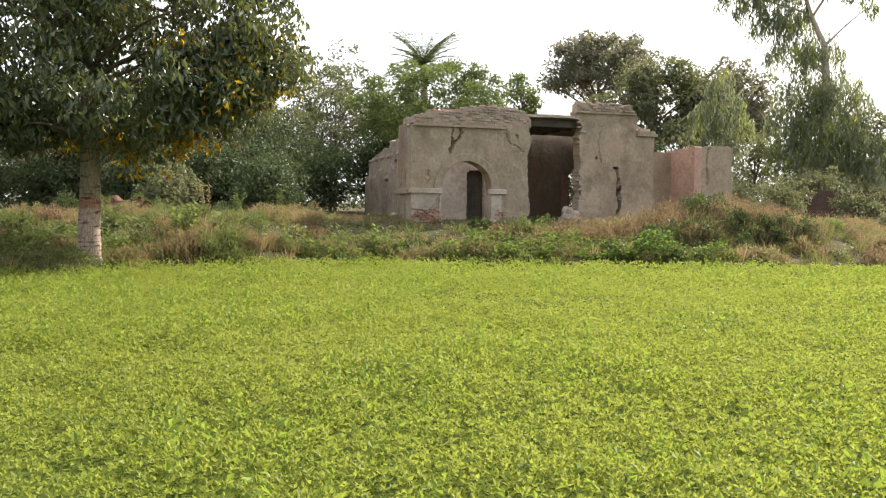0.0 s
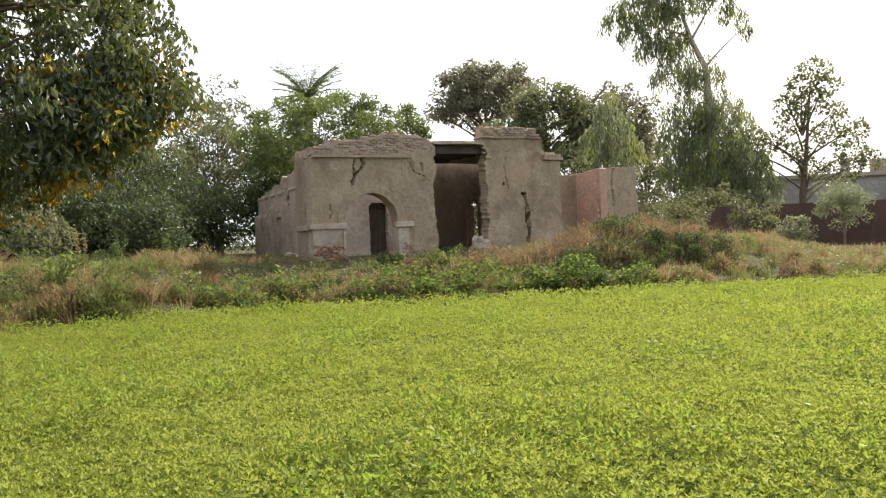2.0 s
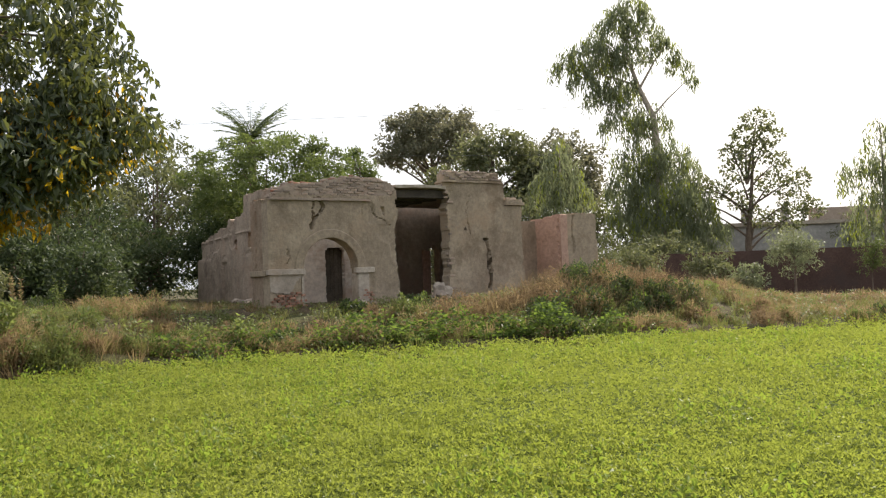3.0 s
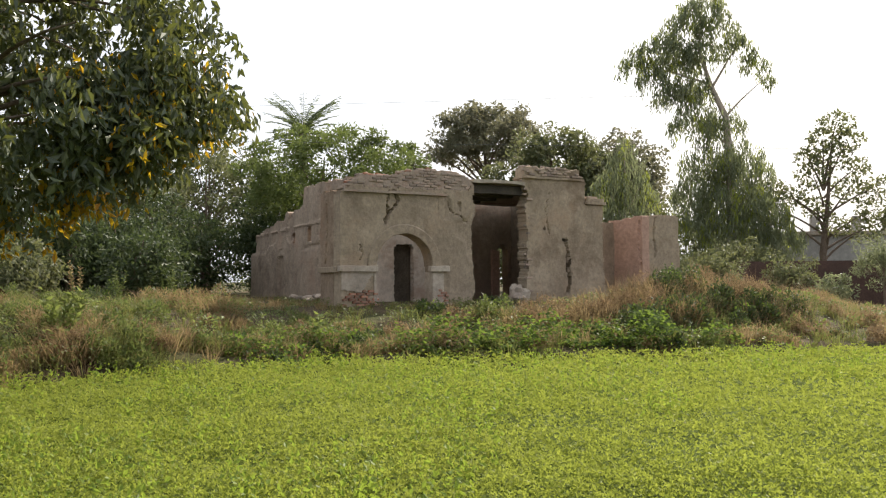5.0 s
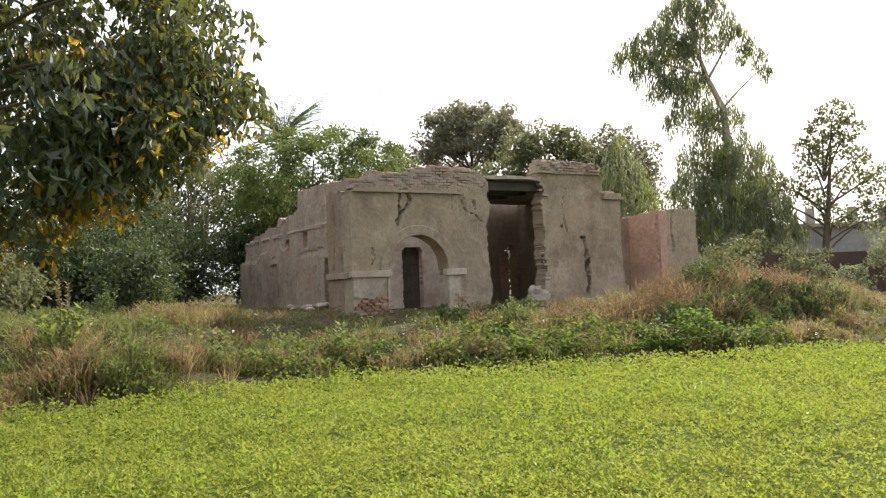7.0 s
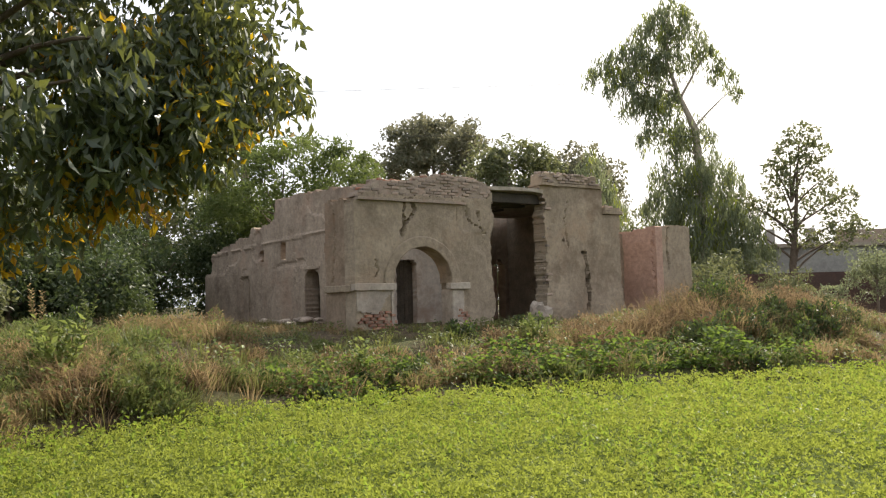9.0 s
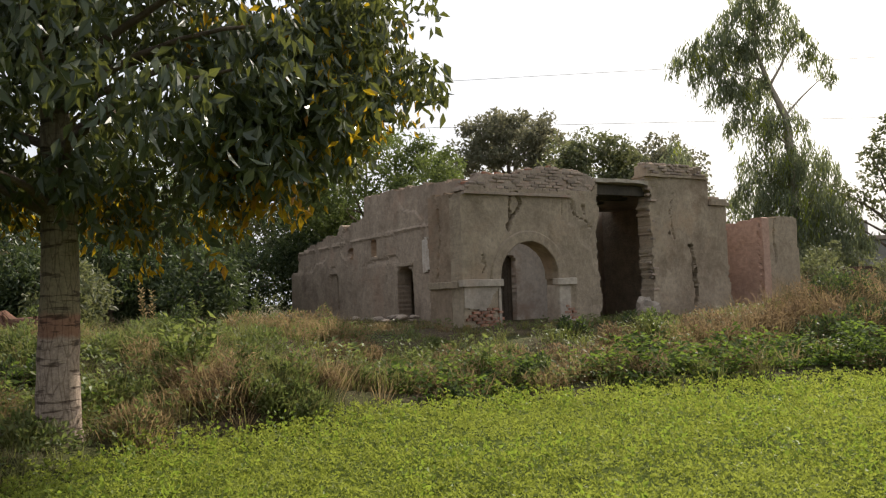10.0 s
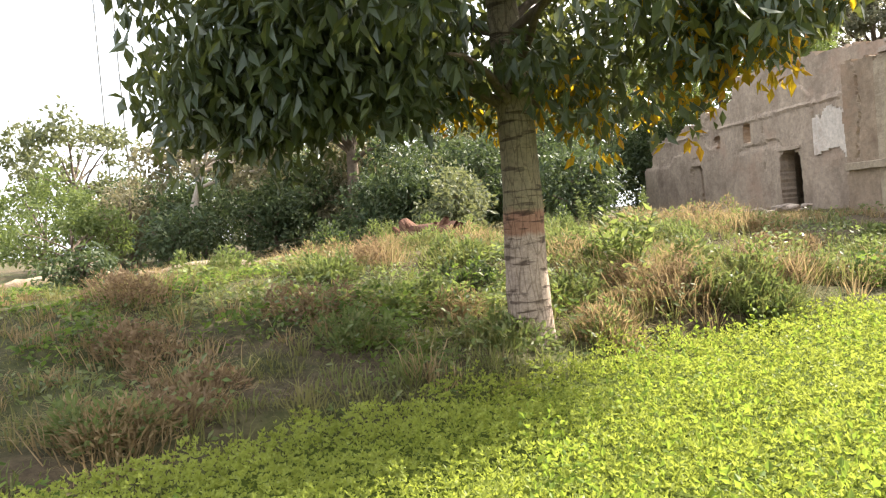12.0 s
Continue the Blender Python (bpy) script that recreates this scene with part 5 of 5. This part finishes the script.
tussocks("dry_grass", "straw-coloured dry grass tussocks on the bank", (-30, 14, 9, 40), 3.2, 26, 0.48, 0.014, STRAW, dry_side, 0.07, 0.9)
tussocks("green_grass", "mixed green grass tussocks on the bank", (-30, 14, 9, 40), 4.0, 24, 0.42, 0.016, GREEN_BLADE, green_side, 0.07, 0.9)
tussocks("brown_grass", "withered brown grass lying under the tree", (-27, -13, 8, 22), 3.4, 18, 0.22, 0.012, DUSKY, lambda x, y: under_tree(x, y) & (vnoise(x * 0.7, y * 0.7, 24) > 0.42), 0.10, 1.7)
tussocks("short_grass", "short green grass in the shade of the tree", (-27, -13, 8, 22), 11, 18, 0.17, 0.014, GREEN_BLADE, lambda x, y: under_tree(x, y), 0.12, 1.2)
tussocks("mound_grass", "tall seeding grass over the earth mound", (-4, 5, 25, 31), 3, 26, 0.8, 0.013, DUSKY, mound_side, 0.08, 0.5)
tussocks("mound_straw", "tall straw stems over the earth mound", (-4, 5, 25, 31), 3, 18, 0.9, 0.010, RUST, mound_side, 0.09, 0.45)


def leaf_patch(name, label, area, density, height, leaf, material, keep, freq=1.5, tilt=0.5):
    """Broad-leaved growth whose leaves gather at the top of a bumpy canopy."""
    p = scatter(*area, density, lambda x, y: keep(x, y) & ~inside_house(x, y))
    x, y, n = p[:, 0], p[:, 1], len(p)
    bumps = 0.6 * vnoise(x * freq, y * freq, 27) + 0.4 * vnoise(x * freq * 2.6, y * freq * 2.6, 28)
    top = height * (1 - 0.6 * step(3.2, 5.0, edge_side(x, y))) * (0.2 + 1.1 * step(0.25, 0.75, bumps))
    base = np.concatenate([p, (land(x, y) + top * (1 - 0.85 * rng.random(n) ** 1.7))[:, None]], 1)
    v, f = flat_leaves(base, leaf[0], leaf[1], tilt)
    tagged(new(name, mesh_of(name, v, f, material)), label, "weeds", kind="stuff")


def creeper_zone(x, y):
    d, _ = line_distance(x, y, [(-6.2, 22.2), (-4.6, 22.8), (-3.2, 23.2), (-1.9, 23.6)])
    return d < 0.5 + 0.8 * vnoise(x * 0.8, y * 0.8, 35)


def edge_creepers(x, y):
    d, _ = line_distance(x, y, [(-9.6, 20.0), (-8.4, 21.2), (-6.0, 22.0), (-1.0, 24.0), (2.0, 24.8)])
    return (d < 0.75) & (vnoise(x * 1.1, y * 1.1, 36) > 0.48) & (edge_side(x, y) > 0)


leaf_patch("creeper_patch", "broad-leaved creeper heaped along the field edge", (-8, 0, 20, 26), 420, 0.62, (0.115, 0.085), CREEPER, creeper_zone, 1.3, 0.45)
leaf_patch("edge_creeper", "dark low creeper trailing along the field edge", (-13, 3, 16, 26), 330, 0.40, (0.10, 0.075), CREEPER, edge_creepers, 1.6, 0.5)
leaf_patch("bank_weeds", "low mixed broad-leaved weeds on the bank", (-24, 10, 10, 34), 150, 0.44, (0.085, 0.045), WEED, lambda x, y: (edge_side(x, y) > 0.05) & (edge_side(x, y) < 7) & (vnoise(x * 0.9, y * 0.9, 37) * 0.6 + vnoise(x * 2.1, y * 2.1, 38) * 0.4 > 0.5), 1.7, 0.6)
leaf_patch("lime_weeds", "bright low weeds lit by the sun", (-20, -11, 15, 26), 150, 0.45, (0.11, 0.07), LIME_WEED, lambda x, y: (edge_side(x, y) > 1.2) & (edge_side(x, y) < 9) & (vnoise(x * 0.7, y * 0.7, 39) > 0.6), 1.5, 0.5)
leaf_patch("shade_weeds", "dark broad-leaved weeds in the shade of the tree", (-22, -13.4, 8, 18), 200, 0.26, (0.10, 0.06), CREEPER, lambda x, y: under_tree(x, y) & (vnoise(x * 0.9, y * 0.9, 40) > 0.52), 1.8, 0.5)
leaf_patch("undergrowth", "dense dark undergrowth below the thicket trees", (-42, -12, 30, 58), 34, 5.5, (0.2, 0.1), SHRUB_LEAF, lambda x, y: (x < -21 + 0.25 * (y - 30)) | (y > 46), 0.6, 0.8)


def grass_clump(x, y, r, h, kind):
    """A wild clump: bushy lobes of leaves, with grass and thin stems rising out of it."""
    z = float(land(x, y))
    label, leaf_mat, other, blade_mat, size = {
        "straw": ("arching clump of dry straw-coloured grass", STRAW, WEED, STRAW, (0.10, 0.022)),
        "green": ("rough clump of green grass and weeds", WEED, WEED, GREEN_BLADE, (0.095, 0.04)),
        "dark": ("dark leafy weed clump on the bank", SHRUB_LEAF, CREEPER, DUSKY, (0.10, 0.055)),
        "brown": ("withered brown weed clump on the bank", RUST, RUST, STRAW, (0.075, 0.026))}[kind]
    ob = thing("weed_clump", (x, y, z), label, "weed clump", "wild clumps on the bank")
    lobes = [(x + rng.normal(0, r * 0.5), y + rng.normal(0, r * 0.4), rng.uniform(0.3, 0.6) * r, rng.uniform(0.45, 1.0) * h) for _ in range(5)]

    def dome(n):
        pts, ways = [], []
        for lx, ly, lr, lh in lobes:
            q = rng.normal(0, 1, (n // 5 + 1, 3))
            q /= np.linalg.norm(q, axis=1)[:, None]
            q[:, 2] = np.abs(q[:, 2])
            k = rng.uniform(0.5, 1, (len(q), 1)) ** 0.6
            pts.append(np.array((lx, ly, float(land(lx, ly)))) + q * k * np.array((lr, lr, lh)))
            ways.append(q * [0.7, 0.7, 0.4] + [0, 0, 0.25])
        return np.concatenate(pts), np.concatenate(ways)

    p, w = dome(int((1700 if h > 0.6 else 1100) * r))
    v, f = leaf_cloud(p, w, size[0], size[1], 0.45, 0.2)
    part("foliage", mesh_of("foliage", v, f, leaf_mat), ob)
    p, w = dome(int(480 * r))
    v, f = leaf_cloud(p + [0, 0, 0.03], w, 0.075, 0.04, 0.5, 0.2)
    part("young_foliage", mesh_of("young_foliage", v, f, other), ob)
    n = int(600 * r * (0.2 if kind == "dark" else 0.7))
    off = rng.normal(0, r * 0.38, (n, 2))
    s = off + (x, y)
    base = np.concatenate([s, land(s[:, 0], s[:, 1])[:, None] - 0.03], 1)
    v, f = blades(base, h * 0.95, 0.013, 1.15, np.arctan2(off[:, 1], off[:, 0]) + rng.normal(0, 0.5, n))
    tagged(part("grass", mesh_of("grass", v, f, blade_mat), ob), kind="stuff")


MOUND_CLUMPS = [(-1.7, 25.1, 0.8, 0.85, "dark"), (-1.1, 25.4, 0.8, 0.95, "dark"), (-0.6, 26.0, 0.8, 0.9, "brown"), (0.1, 26.2, 0.8, 0.9, "dark"), (0.9, 26.6, 0.8, 0.85, "dark"), (1.6, 27.0, 0.8, 0.8, "dark"), (2.3, 27.6, 0.7, 0.7, "dark"), (-0.2, 27.4, 1.0, 0.95, "dark"), (0.8, 27.8, 1.0, 0.95, "brown"), (1.7, 28.4, 0.9, 0.85, "brown"), (-1.0, 27.0, 0.9, 0.9, "brown"), (2.4, 28.8, 0.7, 0.7, "straw"), (0.2, 28.8, 0.9, 0.8, "brown")]
RUST_CLUMPS = [(-4.2, 25.4, 0.6, 0.7, "brown"), (-3.6, 25.7, 0.7, 0.75, "brown"), (-3.0, 26.0, 0.8, 0.8, "brown"), (-2.4, 26.2, 0.8, 0.85, "brown"), (-2.0, 26.8, 0.8, 0.8, "brown"), (-2.8, 25.2, 0.5, 0.5, "straw"), (-5.3, 24.9, 0.5, 0.75, "green"), (-4.7, 24.7, 0.5, 0.65, "straw"), (-4.9, 23.9, 0.5, 0.55, "straw")]
FRONT_CLUMPS = [(-11.7, 18.7, 0.6, 0.7, "green"), (-11.2, 19.2, 0.6, 0.65, "brown"), (-10.4, 20.0, 0.5, 0.55, "green"), (-8.9, 21.3, 0.45, 0.5, "straw"), (-8.2, 21.9, 0.45, 0.55, "dark"), (-7.4, 22.2, 0.45, 0.5, "brown"), (-6.6, 22.8, 0.5, 0.55, "straw"), (-7.6, 23.4, 0.5, 0.45, "brown"), (-11.2, 22.6, 0.6, 0.4, "brown"), (-7.0, 25.6, 0.5, 0.5, "dark"), (-5.4, 26.6, 0.5, 0.5, "dark"), (-9.8, 23.8, 0.5, 0.4, "green"), (-6.2, 24.5, 0.45, 0.5, "brown"), (-10.2, 22.3, 0.5, 0.45, "green"), (-9.6, 22.4, 0.45, 0.45, "brown"), (-8.6, 22.8, 0.5, 0.45, "straw")]
RIGHT_CLUMPS = [(4.3, 28.6, 0.5, 0.45, "brown"), (5.6, 29.6, 0.5, 0.45, "straw"), (7.2, 30.4, 0.5, 0.45, "brown"), (8.8, 31.0, 0.5, 0.4, "brown"), (6.6, 33.0, 0.5, 0.5, "straw"), (9.8, 33.6, 0.5, 0.5, "straw"), (4.8, 33.5, 0.6, 0.7, "straw"), (11.5, 33.6, 0.5, 0.5, "green"), (4.0, 30.6, 0.6, 0.55, "brown"), (5.0, 31.6, 0.6, 0.5, "straw")]
LEFT_CLUMPS = [(-14.2, 20.2, 0.8, 0.65, "straw"), (-13.6, 22.6, 0.8, 0.6, "green"), (-12.3, 17.8, 0.55, 0.7, "brown"), (-11.9, 18.1, 0.5, 0.65, "green"), (-13.0, 18.9, 0.7, 0.85, "straw"), (-12.6, 18.5, 0.6, 0.8, "brown"), (-13.9, 17.8, 0.5, 0.6, "green"), (-12.4, 19.6, 0.7, 0.75, "green"), (-12.1, 23.8, 0.7, 0.6, "straw"), (-13.2, 24.8, 0.7, 0.65, "straw"), (-14.6, 25.6, 0.7, 0.65, "straw"), (-14.7, 16.3, 0.35, 0.45, "straw"), (-12.9, 16.6, 0.3, 0.4, "straw"), (-13.6, 19.6, 0.7, 0.7, "green"), (-12.9, 17.4, 0.4, 0.5, "straw")]
FAR_LEFT_CLUMPS = [(-18.7, 23.2, 0.5, 0.6, "green"), (-19.6, 23.3, 0.5, 0.55, "straw"), (-15.2, 21.0, 0.8, 0.7, "green"), (-15.8, 23.0, 0.7, 0.6, "green"), (-17.0, 22.0, 0.6, 0.6, "straw"), (-16.2, 19.6, 0.6, 0.6, "green"), (-15.4, 18.2, 0.5, 0.5, "dark"), (-17.6, 17.8, 0.6, 0.5, "green"), (-16.2, 15.6, 0.6, 0.45, "brown"), (-15.0, 14.6, 0.4, 0.4, "green"), (-17.2, 13.4, 0.6, 0.4, "brown"), (-18.8, 15.2, 0.7, 0.5, "brown"), (-19.4, 19.8, 0.6, 0.5, "straw"), (-18.0, 11.6, 0.6, 0.4, "brown"), (-20.4, 25.6, 0.8, 0.9, "green"), (-18.2, 24.6, 0.6, 0.7, "green"), (-17.4, 27.2, 0.7, 0.8, "dark"), (-22.2, 25.4, 0.9, 0.9, "dark"), (-16.0, 13.0, 0.5, 0.4, "brown"), (-15.6, 16.8, 0.6, 0.5, "green"), (-17.6, 19.4, 0.6, 0.55, "brown"), (-19.8, 17.6, 0.6, 0.5, "green")]
for c in MOUND_CLUMPS + RUST_CLUMPS + FRONT_CLUMPS + RIGHT_CLUMPS + LEFT_CLUMPS + FAR_LEFT_CLUMPS:
    grass_clump(*c)
for k in range(70):
    x = rng.uniform(-16.5, 9)
    y = float(np.interp(x, [e[0] for e in EDGE], [e[1] for e in EDGE])) + rng.uniform(0.3, 3.0)
    grass_clump(x, y, rng.uniform(0.3, 0.55), rng.uniform(0.25, 0.5), ("straw", "green", "straw", "brown", "dark")[rng.integers(0, 5 if x > -10.5 else 4)])


def far_woods():
    """The tree line that closes the plain all round, beyond the place."""
    pts = []
    for k in range(520):
        a = rng.uniform(0, 2 * math.pi)
        d = rng.uniform(95, 150)
        h = 3.5 + 5.5 * float(vnoise(a * 14, 0, 61))
        r = rng.uniform(1.8, 3.6)
        pts.append(clump_points([(math.cos(a) * d, 20 + math.sin(a) * d, 0.5 + rng.uniform(0.1, 0.8) * h)], [(r, r, r * 0.9)], [60]))
    v, f = leaf_cloud(np.concatenate(pts), (0, 0, -0.2), 0.75, 0.42, 0.8, 0.2)
    tagged(new("far_woods", mesh_of("far_woods", v, f, OLIVE_LEAF)), "hazy line of distant trees around the plain", "woods", kind="stuff")


far_woods()


def brick_rubble():
    """Broken brick and clods spread over the waste ground before the boundary wall."""
    n = 900
    x, y = rng.normal(10.5, 3.2, n), rng.normal(36.8, 0.9, n)
    z = land(x, y) + 0.16 * np.exp(-((y - 36.8) / 0.7) ** 2) * rng.random(n)
    size = rng.uniform(0.05, 0.16, (n, 1, 1)) * np.array([1.5, 0.9, 0.55])
    cube = np.array([(-1, -1, -1), (1, -1, -1), (1, 1, -1), (-1, 1, -1), (-1, -1, 1), (1, -1, 1), (1, 1, 1), (-1, 1, 1)]) * 0.5
    w = rng.uniform(0, 2 * math.pi, n)
    p = cube[None] * size * rng.uniform(0.7, 1.3, (n, 8, 1))
    q = np.stack([p[..., 0] * np.cos(w)[:, None] - p[..., 1] * np.sin(w)[:, None], p[..., 0] * np.sin(w)[:, None] + p[..., 1] * np.cos(w)[:, None], p[..., 2]], -1)
    v = (q + np.stack([x, y, z + 0.03], -1)[:, None]).reshape(-1, 3)
    quads = np.array([(0, 3, 2, 1), (4, 5, 6, 7), (0, 1, 5, 4), (1, 2, 6, 5), (2, 3, 7, 6), (3, 0, 4, 7)])
    f = (np.arange(n)[:, None, None] * 8 + quads[None]).reshape(-1, 4)
    tagged(new("brick_rubble", mesh_of("brick_rubble", v, f, BRICK)), "reddish broken brick rubble on waste ground", "rubble", kind="stuff")


brick_rubble()


# ---- bricks ----
def brick_shape(name, size, material):
    bm = bmesh.new()
    bmesh.ops.create_cube(bm, size=1)
    for w in bm.verts:
        w.co = Vector((w.co.x * size[0], w.co.y * size[1], w.co.z * size[2])) * (1 + 0.05 * noise.noise(w.co * 7 + Vector(size) * 9))
    bmesh.ops.bevel(bm, geom=bm.edges[:], offset=0.008, segments=1, affect="EDGES")
    me = bpy.data.meshes.new(name)
    bm.to_mesh(me)
    bm.free()
    me.materials.append(material)
    return me


DUSTY = [brick_shape("brick", s, DUSTY_BRICK) for s in ((0.215, 0.11, 0.062), (0.205, 0.11, 0.060), (0.12, 0.11, 0.062))]
RED = [brick_shape("brick", s, BRICK) for s in ((0.215, 0.09, 0.062), (0.2, 0.09, 0.060), (0.11, 0.09, 0.062))]


def lay(me, parent, u, v, z, tilt=0.0):
    ob = new("brick", me)
    ob.parent = parent
    x, y, _ = at(u, v, z)
    ob.matrix_basis = pose(x, y, z, rng.normal(0, 1.5), rng.normal(0, 1.5) + tilt, math.degrees(TURN_U) + rng.normal(0, 2))


def parapet_bricks():
    for row in range(9):
        z = 4.165 + row * 0.074
        u = 0.16 + (row % 2) * 0.11
        while u < 4.1:
            top = float(PARAPET(np.array([u]))[0])
            if z < top - 0.02 and rng.random() < 0.62:
                lay(DUSTY[rng.integers(0, 2)], parapet, u, 0.088 + rng.normal(0, 0.012), z)
            u += 0.228


def foot_bricks():
    for row in range(9):
        z = 0.80 + row * 0.075
        for u0, u1, peak in ((0.02, 1.05, 0.8), (2.84, 3.35, 3.0)):
            u = u0 + 0.1 + (row % 2) * 0.11
            while u < u1:
                reach = 1.18 + 0.34 * math.exp(-((u - peak) / 0.25) ** 2) + rng.normal(0, 0.05)
                if z < reach and rng.random() < 0.85:
                    lay(RED[rng.integers(0, 3)], front, u, 0.012 + rng.normal(0, 0.01), z)
                u += 0.228


def cap_bricks():
    """Loose courses of the crumbling parapet over the tall wall, and of the shoulder beside it."""
    for row in range(4):
        u = 6.06 + (row % 2) * 0.11
        while u < 8.1 - 0.12 * row:
            if rng.random() < 0.72:
                lay(DUSTY[rng.integers(0, 3)], right, u, 0.02 + rng.normal(0, 0.02), 4.845 + row * 0.075)
            u += 0.226
    for k in range(12):
        lay(DUSTY[rng.integers(0, 3)], right, rng.uniform(6.1, 7.9), rng.uniform(0.1, 0.4), 5.11, rng.normal(0, 8))
    for k in range(5):
        lay(DUSTY[rng.integers(0, 3)], right, rng.uniform(8.42, 8.98), rng.uniform(0.0, 0.3), 4.23, rng.normal(0, 6))


def arch_rubble_bricks():
    """Bricks lying loose along the broken top over the arch."""
    for k in range(34):
        u = rng.uniform(0.3, 4.1)
        lay(DUSTY[rng.integers(0, 3)] if k % 4 else RED[rng.integers(0, 3)], parapet, u, rng.uniform(0.1, 0.4), float(PARAPET(np.array([u]))[0]) + 0.02, rng.normal(0, 10))


def edge_bricks():
    for row in range(44):
        z = 1.2 + row * 0.08
        if rng.random() < 0.45:
            lay(DUSTY[rng.integers(0, 3)], right, 6.2 + rng.normal(0, 0.04) - (0.12 if z > 4.2 else 0), 0.12 + rng.normal(0, 0.03), z)


parapet_bricks()
foot_bricks()
edge_bricks()
cap_bricks()
arch_rubble_bricks()
